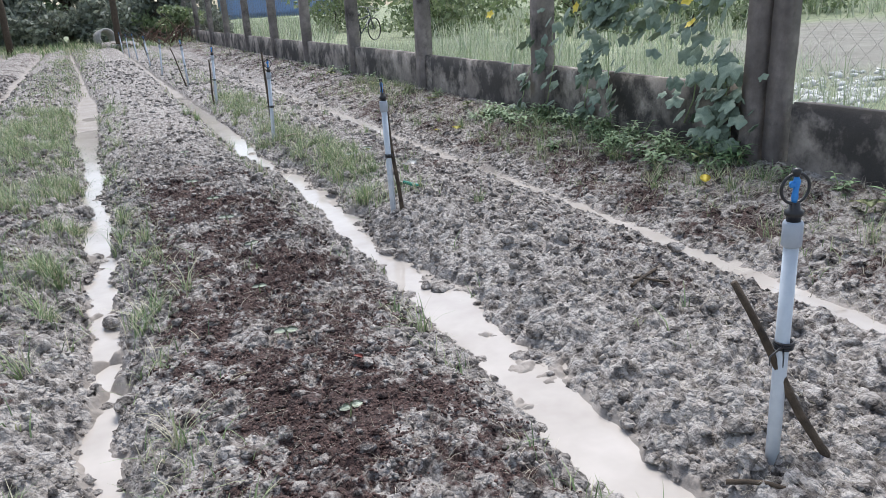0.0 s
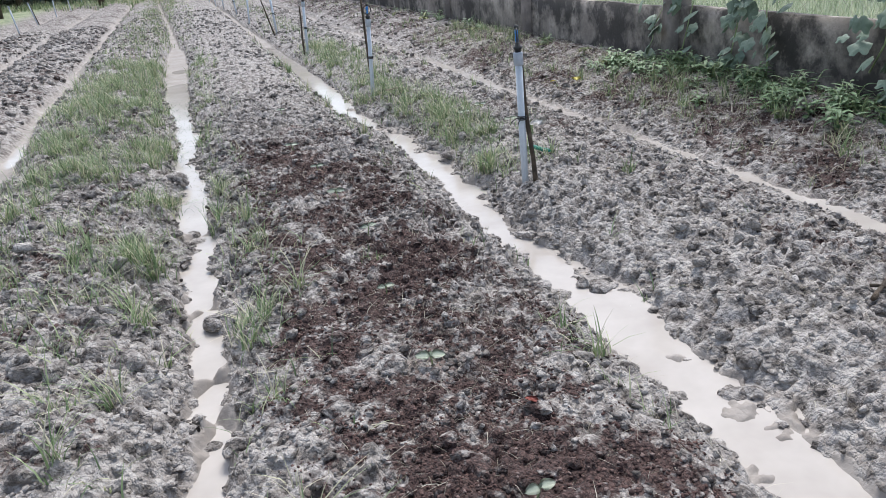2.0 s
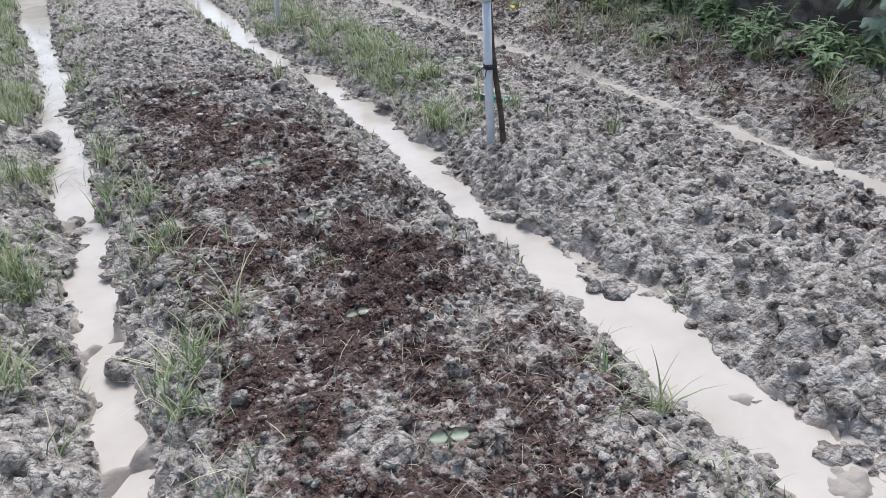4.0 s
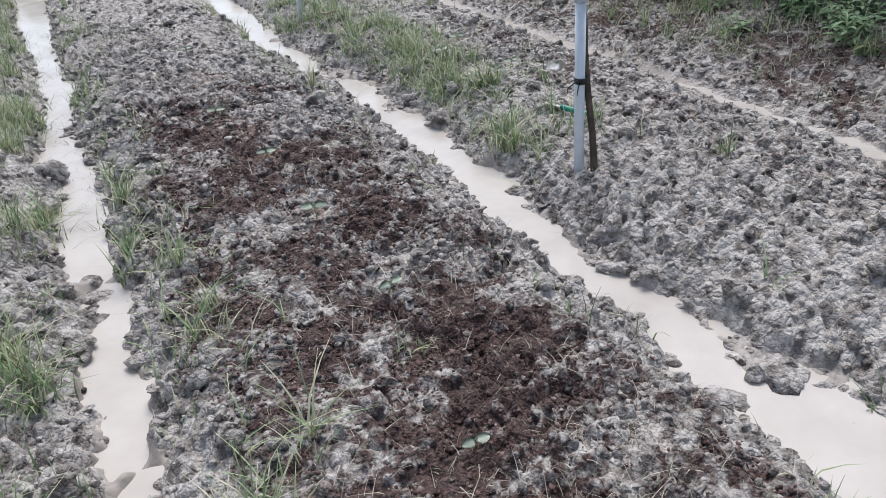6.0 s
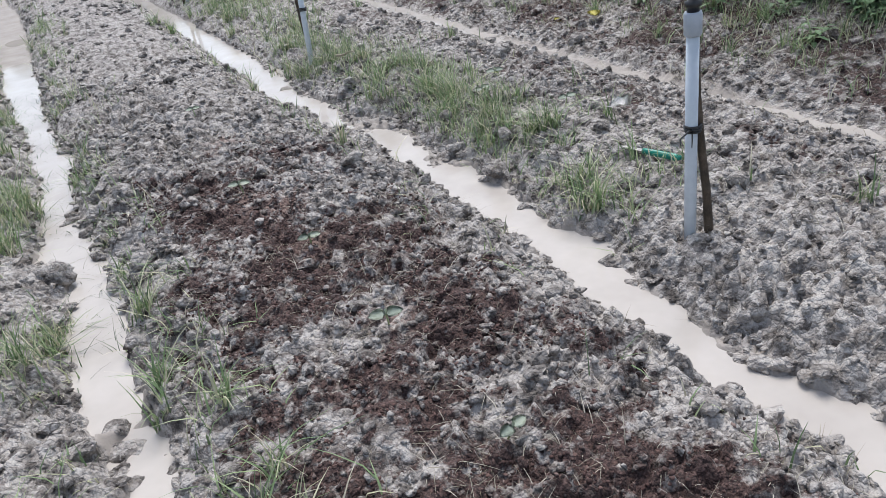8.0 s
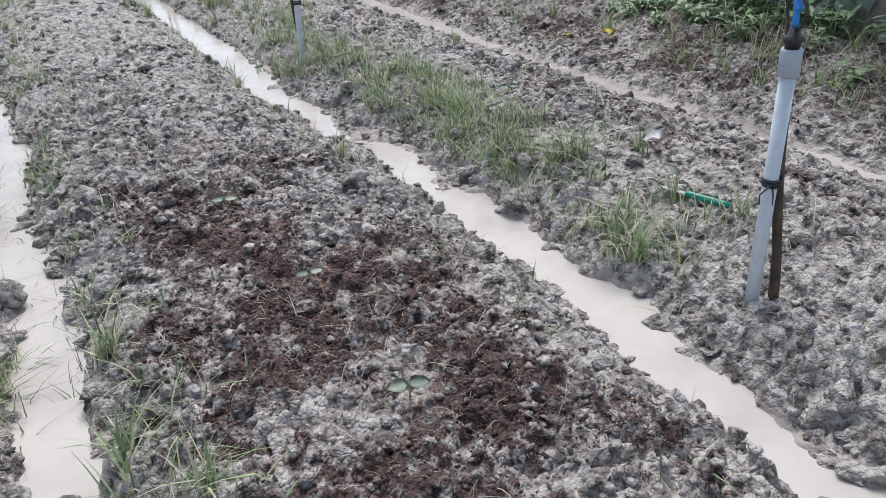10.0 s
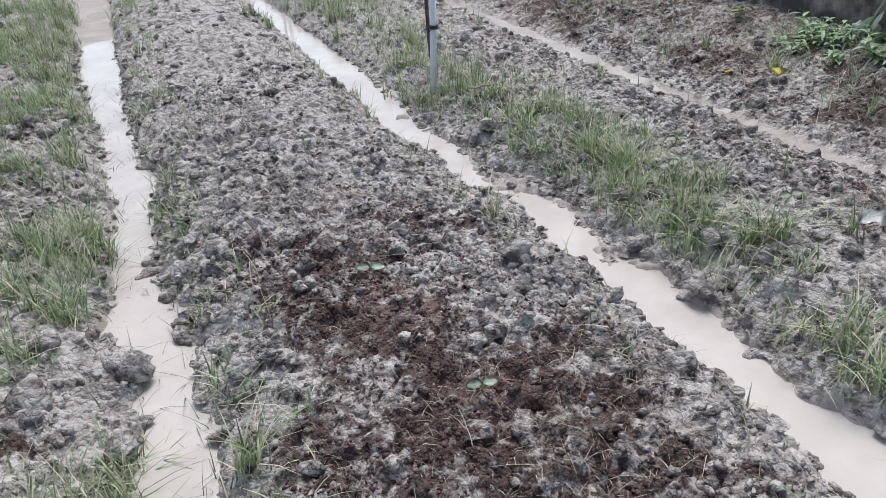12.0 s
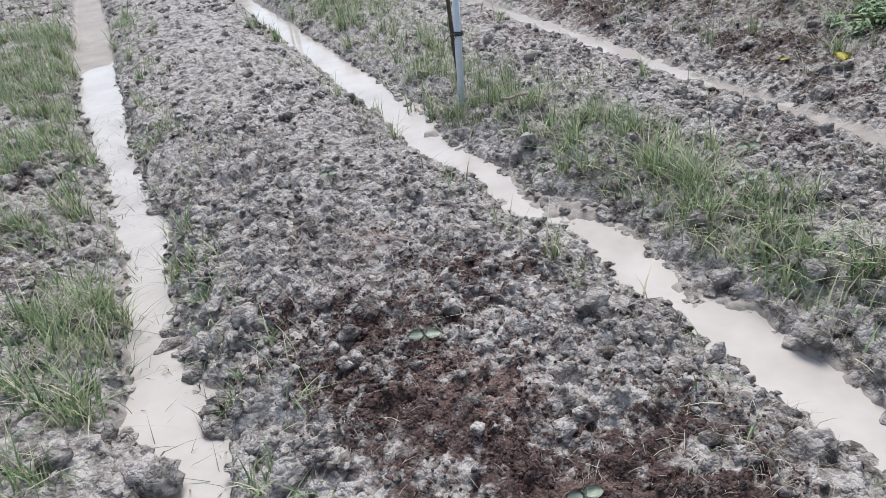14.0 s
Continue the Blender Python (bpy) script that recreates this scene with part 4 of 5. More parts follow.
def seedling(x, y, size, turn, lift=0.038, label="young squash seedling with two pale seed leaves"):
    z = gz(x, y) + 0.004
    top = tagged(empty("seedling", x, y, z, 24, 0, -27 + math.degrees(turn) * 0.5), label, "seedling", "seedlings on the beds")
    part("stem", tube(bmesh.new(), [(0, 0, -0.02), (0.001, 0, lift * 0.5), (0, 0, lift)], [0.0022, 0.002, 0.0018], 7), STEM, top)
    for k in (0, 1):
        bm = thicken(leaf_mesh(bmesh.new(), size, size * 0.72, 0.12, (0, 0, lift), math.pi * k + 0.1, 0.12, 0.8), 0.0015)
        part("seed_leaf", bm, COTYLEDON, top)
    part("bud", thicken(leaf_mesh(bmesh.new(), size * 0.35, size * 0.2, -0.3, (0, 0, lift), 1.2, 0.9)), COTYLEDON, top)
    return top


for sx, sy, size, turn in ((0.548, 2.19, 0.036, 0.1), (0.58, 1.70, 0.03, 0.9), (0.588, 3.51, 0.037, 0.05), (0.61, 3.10, 0.03, 1.2), (0.59, 3.98, 0.031, 0.3), (0.548, 4.485, 0.036, -0.1), (0.55, 2.62, 0.026, 0.6), (0.6, 5.35, 0.03, 0.4), (1.679, 4.798, 0.036, 0), (1.655, 4.311, 0.036, 0.5), (1.507, 4.632, 0.036, 1)):
    seedling(sx, sy, size, turn)


def young_plant(x, y, size, n, mat, seed, label):
    """A small broad-leaved plant: leaves on stalks round a stem."""
    r = random.Random(seed)
    top = tagged(empty("young_plant", x, y, bz(x, y) - 0.01, 0, 0, r.uniform(0, 360)), label, "plant", "young plants along the fence")
    part("stem", tube(bmesh.new(), [(0, 0, -0.02), (0.004, 0.002, size * 0.3), (0.006, 0, size * 0.6)], [0.004, 0.0035, 0.002], 7), STEM, top)
    for i in range(n):
        a, h = i * 2.4 + r.uniform(-0.3, 0.3), size * r.uniform(0.25, 0.65)
        bm = thicken(leaf_mesh(bmesh.new(), size * r.uniform(0.6, 1.0), size * r.uniform(0.4, 0.6), r.uniform(0.2, 0.5), (0, 0, h), a, r.uniform(0.0, 0.6)))
        part("leaf", bm, mat, top)
    return top


for i, (px, py, ps, pn) in enumerate(((2.88, 2.14, 0.11, 3), (2.92, 4.9, 0.09, 5), (2.86, 5.42, 0.09, 5), (2.95, 5.9, 0.1, 6), (2.9, 6.6, 0.08, 5), (2.98, 7.3, 0.11, 6), (2.92, 8.2, 0.11, 6), (3.0, 9.0, 0.1, 5), (2.95, 10.0, 0.12, 6), (2.9, 11.2, 0.1, 5), (2.97, 3.18, 0.1, 4), (2.75, 3.6, 0.07, 4), (2.62, 4.15, 0.06, 3))):
    young_plant(px, py, ps, pn, PALE_LEAF, i, "young plant with pale yellow-green leaves by the fence")

# ---- weeds at the foot of the fence ----
WEED_LEAF = plain_material("dark_green_leaf", [(0.3, (0.09, 0.17, 0.075)), (0.7, (0.18, 0.29, 0.135))], 30, 0.5, by_object=True)


def weed(seed, size):
    r = random.Random(seed)
    top = empty("weed", 0, 0, 0)
    tagged(top, "leafy dark green weed at the foot of the wall", "weed", "weeds at the foot of the wall")
    for k in range(3):
        a = k * 2.1 + r.uniform(-0.4, 0.4)
        tip = Vector((math.cos(a) * size * 0.45, math.sin(a) * size * 0.45, size * r.uniform(0.6, 1.0)))
        part("stem", tube(bmesh.new(), [(0, 0, -0.02), tip * 0.5 + Vector((0, 0, size * 0.1)), tip], [0.0035, 0.003, 0.0015], 6), STEM, top)
        bm = bmesh.new()
        for j in range(9):
            t = 0.25 + 0.75 * j / 8
            leaf_mesh(bm, size * r.uniform(0.35, 0.6), size * r.uniform(0.13, 0.22), r.uniform(0.2, 0.6), tip * t, a + j * 2.4, r.uniform(-0.1, 0.6))
        part("leaves", bm, WEED_LEAF, top)
    return top


protos = [weed(s, 0.08 + 0.022 * s) for s in range(3)]
spots = random.Random(5)
places = []
while len(places) < 84:
    wy = spots.uniform(3.0, 5.5)
    wx = 3.12 - abs(spots.gauss(0, 0.2))
    if wx > 2.62:
        places.append((wx, wy))
for i in range(14):
    places.append((3.1 - abs(spots.gauss(0, 0.05)), spots.uniform(1.2, 2.9) if i < 4 else spots.uniform(5.6, 12)))
for i, (wx, wy) in enumerate(places):
    m = pose(wx, wy, bz(wx, wy) - 0.015, 0, 0, spots.uniform(0, 360))
    if i < 3:
        protos[i].matrix_basis = m
    else:
        copy_thing(protos[i % 3], m)

# ---- climbing vine with yellow flowers on the netting ----
VINE_LEAF = plain_material("vine_leaf", [(0.3, (0.13, 0.19, 0.14)), (0.55, (0.21, 0.28, 0.215)), (0.75, (0.31, 0.385, 0.3))], 25, 0.55, by_object=True)
PETAL = plain_material("yellow_petal", [(0.3, (0.72, 0.55, 0.05)), (0.7, (0.85, 0.7, 0.12))], 60, 0.5)


def lobed_leaf(seed):
    """A broad five-lobed leaf with a wavy rim and a hollow middle."""
    r = random.Random(seed)
    bm = bmesh.new()
    n = 25
    hub = bm.verts.new((0, 0, 0.0))
    ring, rim = [], []
    for i in range(n):
        a = 2 * math.pi * i / n
        lobe = 0.88 + 0.1 * math.cos(5 * a) + 0.035 * math.cos(13 * a + seed) - 0.45 * math.exp(-((a - math.pi) / 0.28) ** 2)
        z = 0.05 * math.cos(5 * a) + r.uniform(-0.03, 0.03)
        ring.append(bm.verts.new((0.5 * lobe * math.cos(a), 0.5 * lobe * math.sin(a), 0.07 + 0.3 * z)))
        rim.append(bm.verts.new((lobe * math.cos(a), lobe * math.sin(a), 0.02 + z - 0.16 * lobe)))
    for i in range(n):
        j = (i + 1) % n
        bm.faces.new((hub, ring[i], ring[j]))
        bm.faces.new((ring[i], rim[i], rim[j], ring[j]))
    me = bpy.data.meshes.new("leaf")
    for f in bm.faces:
        f.smooth = True
    bm.to_mesh(me)
    bm.free()
    me.materials.append(VINE_LEAF)
    return me


LEAF_MESHES = [lobed_leaf(s) for s in range(4)]
vine = tagged(empty("climbing_vine", WALL_X, 3.8, 0.15), "climbing gourd vine with lobed leaves and yellow flowers", "vine")
vine.matrix_basis = Matrix.Identity(4)
vr = random.Random(11)
# trails: along the fence, foot and tip heights, how thick with leaves
TRAILS = ((3.12, 0.1, 3.22, 0.75, 26), (3.3, 0.12, 3.15, 0.6, 22), (3.5, 0.3, 3.3, 1.1, 16), (4.15, 0.15, 4.3, 1.2, 20), (4.55, 0.2, 4.1, 1.3, 24), (4.95, 0.25, 4.85, 0.9, 10), (5.3, 0.2, 5.25, 0.55, 7),
          (4.6, 0.95, 3.3, 1.15, 40), (4.9, 1.25, 3.1, 1.4, 46), (4.4, 0.75, 3.5, 0.85, 18), (5.0, 1.45, 3.2, 1.65, 30), (4.75, 1.35, 4.0, 0.8, 34), (4.3, 1.3, 4.2, 0.75, 26))
for y0, z0, y1, z1, n in TRAILS:
    pts = []
    for i in range(9):
        t = i / 8
        pts.append(Vector((WALL_X - 0.05, y0 + (y1 - y0) * t, z0 + (z1 - z0) * t)) + noise.noise_vector(Vector((y0 * 4, z0, t * 3))) * 0.06)
    part("stem", tube(bmesh.new(), pts, [0.0045 - 0.0003 * i for i in range(9)], 6), STEM, vine)
    for i in range(int(n * 1.75)):
        p = pts[0].lerp(pts[-1], vr.random() ** 0.9) + Vector((vr.uniform(-0.1, 0.02), vr.gauss(0, 0.1), vr.gauss(0, 0.075)))
        leaf = new("leaf", LEAF_MESHES[vr.randrange(4)])
        leaf.parent = vine
        size = vr.uniform(0.028, 0.066)
        leaf.matrix_basis = pose(*p, vr.uniform(-35, 35), -90 + vr.uniform(10, 60), vr.uniform(-50, 50)) @ Matrix.Scale(size, 4)
for fy, fz in ((3.42, 0.82), (4.49, 0.92), (3.46, 0.94), (3.75, 1.2), (5.7, 0.88), (3.3, 1.35)):
    bm = bmesh.new()
    for k in range(5):
        leaf_mesh(bm, 0.042, 0.036, 0.1, (0, 0, 0), k * 1.2566, 0.45, 0.7)
    flower = part("flower", bm, PETAL, vine, "open yellow flower")
    flower.matrix_basis = pose(WALL_X - 0.11, fy, fz, vr.uniform(-30, 30), -60 + vr.uniform(-20, 20), vr.uniform(-30, 30))


# ---- clods standing in the water ----
def islet(x, y, size, flat, seed, label):
    bm = bmesh.new()
    bmesh.ops.create_icosphere(bm, subdivisions=3, radius=1)
    for v in bm.verts:
        p = v.co.copy()
        k = 1 + 0.35 * noise.noise(p * 1.7 + Vector((seed, 0, 0))) + 0.3 * noise.noise(p * 4.3 + Vector((0, seed, 0))) + 0.12 * noise.noise(p * 9.0 + Vector((0, 0, seed)))
        for c in range(7):
            n = noise.noise_vector(Vector((seed * 3.1, c * 5.7, 1.3))).normalized()
            k = min(k, (0.7 + 0.3 * noise.noise(Vector((c * 2.3, seed * 1.9, 0)))) * 1.15 / max(p.dot(n), 0.05))
        v.co = Vector((p.x * size * k, p.y * size * 1.25 * k, p.z * size * flat * k))
    ob = part("mud_clod", bm, CRUMB)
    ob.matrix_basis = pose(x, y, max(bz(x, y), -0.03) + 0.25 * size * flat, 0, 0, seed * 47)
    return tagged(ob, label, "clod", "mud clods in the furrows")


for i, (x, y, size, flat) in enumerate(((0.07, 4.76, 0.022, 0.7), (0.1, 4.61, 0.02, 0.8), (0.03, 5.0, 0.012, 0.6), (0.06, 4.99, 0.028, 0.6), (0.085, 4.78, 0.03, 0.6), (0.03, 3.69, 0.03, 0.7), (0.06, 4.37, 0.012, 0.6), (0.075, 2.82, 0.03, 0.8),
                                        (1.16, 4.23, 0.018, 0.6), (1.12, 4.245, 0.012, 0.6), (1.155, 4.48, 0.02, 0.4), (1.16, 2.09, 0.045, 0.55), (1.175, 1.93, 0.035, 0.6), (1.1, 2.96, 0.016, 0.7), (1.195, 2.57, 0.045, 0.45), (1.205, 3.54, 0.035, 0.6), (1.07, 1.73, 0.016, 0.6), (1.16, 5.05, 0.03, 0.35),
                                        (0.02, 3.23, 0.015, 0.4), (0.045, 3.215, 0.01, 0.5), (1.2, 2.3, 0.012, 0.5), (1.14, 4.59, 0.011, 0.4), (1.19, 4.66, 0.012, 0.4), (1.17, 4.57, 0.009, 0.4), (1.13, 4.24, 0.013, 0.6), (0.09, 4.06, 0.012, 0.5), (0.05, 4.19, 0.01, 0.5), (-0.03, 4.05, 0.012, 0.4), (1.11, 5.7, 0.014, 0.6), (1.09, 6.3, 0.016, 0.6), (0.02, 6.2, 0.02, 0.5))):
    islet(x, y, size, flat, i + 1, "dark wet clod of mud standing in furrow water")
for i, (x, y, size, flat) in enumerate(((-0.028, 4.45, 0.05, 0.8), (0.054, 4.94, 0.035, 0.5), (0.084, 4.711, 0.03, 0.6), (0.1, 4.571, 0.026, 0.8), (0.07, 4.352, 0.014, 0.5), (0.104, 4.343, 0.014, 0.5), (0.231, 4.796, 0.034, 0.9), (0.157, 4.88, 0.032, 0.6), (0.103, 5.764, 0.04, 0.5), (0.146, 5.717, 0.034, 0.5), (-0.029, 4.454, 0.035, 0.8), (0.037, 3.626, 0.045, 0.7), (1.908, 5.136, 0.045, 0.8), (1.897, 5.118, 0.04, 0.8), (-0.05, 4.224, 0.035, 0.6))):
    islet(x, y, size, flat, i + 101, "rough dark clod fallen from the bed's edge")

# ---- beyond the fence: tall grass, rubble, bicycle, blue sheets, trees ----
def field_grass(name, label, n, x0, x1, y0, y1, h0, h1, w0, w1, seed, density):
    x, y = scatter(n, x0, x1, y0, y1, density, seed)
    return grow(name, label, x, y, h0, h1, w0, w1, HAZED_TALL, seed + 1, lean=(0.05, 0.6), tuft=5, spreadr=0.05, levels=(0, 0.55, 1.0))


field_grass("field_grass", "tall pale grass in the field beyond the fence", 7000, 3.36, 8, 1.5, 16, 0.12, 0.42, 0.004, 0.01, 301, lambda a, b: np.clip(0.6 + 0.6 * vnoise(a, b, 0.7, 302), 0.05, 1) * (1 - 0.8 * dirt_mask(a, b)) * (1 - 0.75 * np.exp(-((a - 6.6) / 1.2) ** 2 - ((b - 5.0) / 0.9) ** 2)) * (1 - 0.7 * (b < 4.6)))
field_grass("field_grass", "tall pale grass further off in the field", 7000, 5, 26, 8, 60, 0.25, 0.75, 0.015, 0.035, 303, lambda a, b: np.clip(0.5 + 0.8 * vnoise(a, b, 1.6, 304), 0.02, 1) * (1 - dirt_mask(a, b)) * (np.abs(a - 0.3 - 0.34 * b) > 0.9 + 0.02 * b))
x, y = scatter(700, -6, 4, 25.5, 34, lambda a, b: np.ones_like(a), 305)
grow("end_grass", "rough green grass at the far end of the plot", x, y, 0.08, 0.3, 0.012, 0.03, GRASS, 306, tuft=9, spreadr=0.12, levels=(0, 0.55, 1.0))
STONE = plain_material("white_rubble", [(0.3, (0.5, 0.5, 0.49)), (0.7, (0.75, 0.75, 0.73))], 20, 0.8)
sr = np.random.default_rng(41)
clods("white_rubble", "scattered white stones and rubble beyond the fence", sr.normal(6.6, 0.9, 420), sr.normal(5.1, 0.55, 420), sr.uniform(0.02, 0.06, 420), 42, STONE, subdivisions=1)

# far trees and hedge: leaf green greyed and lightened to paint in haze
HAZED_TREE_LEAF = blade_material("hazed_tree_leaf", [(0.0, (0.13, 0.155, 0.125)), (0.5, (0.24, 0.27, 0.215)), (1.0, (0.38, 0.41, 0.33))])
BUSH_LEAF = blade_material("bush_leaf", [(0.0, (0.11, 0.16, 0.075)), (0.5, (0.22, 0.29, 0.14)), (1.0, (0.38, 0.43, 0.24))])


def leaf_cloud(blobs, n, size, seed):
    """Small leaves scattered through ragged blobs: (x, y, z, radius, height)."""
    r = np.random.default_rng(seed)
    b = np.array(blobs)
    k = r.integers(0, len(b), n)
    d = r.normal(0, 1, (n, 3))
    d /= np.linalg.norm(d, axis=1)[:, None]
    rad = r.uniform(0.25, 1.0, n) ** 0.5
    p = b[k, :3] + d * rad[:, None] * np.stack([b[k, 3], b[k, 3], b[k, 4]], -1)
    u = r.normal(0, 1, (n, 3))
    u /= np.linalg.norm(u, axis=1)[:, None]
    w = np.cross(u, r.normal(0, 1, (n, 3)))
    w /= np.linalg.norm(w, axis=1)[:, None]
    s = (size * r.uniform(0.6, 1.4, n))[:, None]
    q = np.stack([p - u * s, p + w * s * 0.45, p + u * s, p - w * s * 0.45], 1)
    return q.reshape(-1, 3), np.arange(n * 4).reshape(n, 4)


def bush(name, label, category, x, y, width, height, n, size, seed, mat, trunk=0.05, low=0.0):
    r = random.Random(seed)
    z = bz(x, y)
    top = tagged(empty(name, x, y, z), label, category)
    limbs = [[Vector((0, 0, -0.1)), Vector((r.uniform(-0.05, 0.05), 0, height * 0.35)), Vector((r.uniform(-0.1, 0.1) * width, 0.05, height * 0.75))]]
    for k in range(4):
        a = k * 1.7 + r.random()
        limbs.append([limbs[0][1] * r.uniform(0.6, 1.1), Vector((math.cos(a) * width * 0.25, math.sin(a) * width * 0.25, height * 0.55)), Vector((math.cos(a) * width * 0.42, math.sin(a) * width * 0.42, height * r.uniform(0.65, 0.9)))])
    for i, l in enumerate(limbs):
        part("trunk" if i == 0 else "limb", tube(bmesh.new(), l, [trunk * (1 if i == 0 else 0.5), trunk * (0.75 if i == 0 else 0.35), trunk * 0.2], 8), BARK, top)
    blobs = []
    for k in range(9):
        a, d = r.uniform(0, 6.28), width * 0.38 * math.sqrt(r.random())
        blobs.append((math.cos(a) * d, math.sin(a) * d, low + (height - low) * r.uniform(0.3, 0.85), width * r.uniform(0.16, 0.3), (height - low) * r.uniform(0.12, 0.24)))
    link_np("crown", *leaf_cloud(blobs, n, size, seed), mat, top)
    return top


for i, (bx, by, bw, bh) in enumerate(((-7.0, 31, 4, 4.5), (-5, 32.5, 4, 5), (-2.6, 33.2, 4, 4.5), (-0.6, 33.8, 4, 4.5), (1.4, 34, 4.5, 5), (3.6, 32, 4, 5), (-8.5, 27, 4, 4), (-8, 22, 4, 4), (-8, 17, 4, 4.5))):
    bush("tree", "dense dark green tree at the edge of the plot", "tree", bx, by, bw, bh, 2400, 0.22, 400 + i, HAZED_TREE_LEAF, 0.14, -0.6)
for i, (bx, by, bw, bh) in enumerate(((-4.2, 30.5, 2.4, 1.5), (-1.5, 31.5, 2.6, 1.5), (1.8, 31, 2.4, 1.6), (3.0, 28.6, 1.6, 1.3), (-6.4, 29, 2.4, 1.6))):
    bush("bush", "low tangled green bush at the far end", "bush", bx, by, bw, bh, 1700, 0.08, 420 + i, BUSH_LEAF, 0.04)
for i, (bx, by, bw, bh) in enumerate(((11.5, 17, 4, 2.0), (14, 15.5, 4, 1.8), (9.4, 21.0, 4, 1.9), (17, 20, 6, 2.5), (21, 19, 6, 2.6), (13, 27, 6, 2.6), (20, 30, 7, 3), (9, 30, 5, 2.4), (26, 24, 7, 3), (24, 14, 5, 2.4))):
    bush("bush", "leafy bush standing in the field beyond the fence", "bush", bx, by, bw, bh, 2600, 0.1, 440 + i, BUSH_LEAF, 0.04, -1.1)

for i in range(14):
    bush("hedge_bush", "dark tangled hedge bush behind the plot", "bush", -9.5 + i * 1.05, 30.6 + 0.5 * math.sin(i * 2.3), 2.2, 1.5 + 0.3 * math.sin(i * 1.3), 2200, 0.1, 470 + i, HAZED_TREE_LEAF, 0.04, -0.5)
for i in range(7):
    bush("hedge_bush", "dark tangled hedge bush beside the plot", "bush", -6.3 + 0.3 * math.sin(i * 2.0), 14 + i * 2.3, 2.4, 1.7, 1900, 0.1, 490 + i, HAZED_TREE_LEAF, 0.04, -0.5)
for i, (px, py) in enumerate(((-4.5, 16.5), (-4.57, 19.5), (-4.66, 21.9), (-4.4, 23.4), (-4.8, 29.0), (-2.2, 27.0), (0.85, 26.2))):
    bm = tube(bmesh.new(), [(0, 0, -0.2), (0.03, 0, 0.7), (0.02, 0.02, 1.4), (0.08, 0, 2.3)], [0.11, 0.1, 0.095, 0.085], 10)
    for v in bm.verts:
        v.co += noise.noise_vector(v.co * 4 + Vector((i, 0, 0))) * 0.02
    post = part("wooden_post", bm, BARK)
    post.matrix_basis = pose(px, py, bz(px, py), 0, 4 - 2 * (i % 4), i * 50)
    tagged(post, "dark rough wooden post at the plot's edge", "post", "wooden posts round the plot")

# brush pile and concrete well ring
DEAD = plain_material("reddish_dead_twigs", [(0.3, (0.07, 0.04, 0.03)), (0.7, (0.17, 0.1, 0.075))], 30, 0.85, by_object=True)
pile = tagged(empty("brush_pile", 2.1, 25.2, 0.12), "heap of reddish brown dead branches at the bed's end", "brush pile")
br = random.Random(3)
for i in range(60):
    a, q = br.uniform(0, 6.28), Vector((br.gauss(0, 0.45), br.gauss(0, 0.4), br.uniform(0.0, 0.35)))
    way = Vector((math.cos(a), math.sin(a), br.uniform(0.1, 0.9))) * br.uniform(0.4, 0.8)
    part("branch", tube(bmesh.new(), [q, q + way * 0.5 + Vector((0, 0, 0.06)), q + way], [0.014, 0.01, 0.004], 5), DEAD, pile)
RING = plain_material("pale_concrete", [(0.3, (0.27, 0.26, 0.25)), (0.7, (0.43, 0.42, 0.4))], 12, 0.85, relief=0.3)
bm = bmesh.new()
prof = []
for i in range(36):
    a = 2 * math.pi * i / 36
    prof.append([bm.verts.new((math.cos(a) * r0, z0, math.sin(a) * r0)) for r0, z0 in ((0.33, -0.18), (0.33, 0.18), (0.27, 0.18), (0.27, -0.18))])
for i in range(36):
    a, b = prof[i], prof[(i + 1) % 36]
    for k in range(4):
        bm.faces.new((a[k], a[(k + 1) % 4], b[(k + 1) % 4], b[k]))
ring = part("well_ring", bm, RING)
ring.matrix_basis = pose(0.5, 28.3, bz(0.5, 28.3) + 0.2, -12, 0, 35)
tagged(ring, "pale concrete well ring lying on its side", "well ring")
heap = islet(0.9, 26.8, 0.7, 0.35, 77, "dark heap of earth at the bed's end")
tagged(heap, category="earth heap", group="heaps")

# blue washed out in the colour itself, as haze over the distance
HAZED_TARP = plain_material("blue_sheet", [(0.3, (0.17, 0.26, 0.44)), (0.7, (0.25, 0.35, 0.52))], 8, 0.5)


def blue_sheet(x, y, w, z0, z1, turn, label):
    bm = bmesh.new()
    g = [[bm.verts.new((w * (i / 10 - 0.5), 0.08 * math.sin(i * 1.9) * (1 - j / 8) + 0.03 * math.sin(j), z0 + (z1 - z0) * j / 5)) for j in range(6)] for i in range(11)]
    for i in range(10):
        for j in range(5):
            bm.faces.new((g[i][j], g[i + 1][j], g[i + 1][j + 1], g[i][j + 1]))
    ob = part("tarpaulin", thicken(bm, 0.004), HAZED_TARP)
    ob.matrix_basis = pose(x, y, 0, 0, 0, turn)
    tagged(ob, label, "tarpaulin")


blue_sheet(-4.1, 30.6, 0.9, 0.12, 2.0, 8, "blue plastic sheet hanging at the plot's far corner")
blue_sheet(24.6, 107.0, 19.0, 0.0, 4.5, 15, "blue plastic sheet hung beyond the fence")

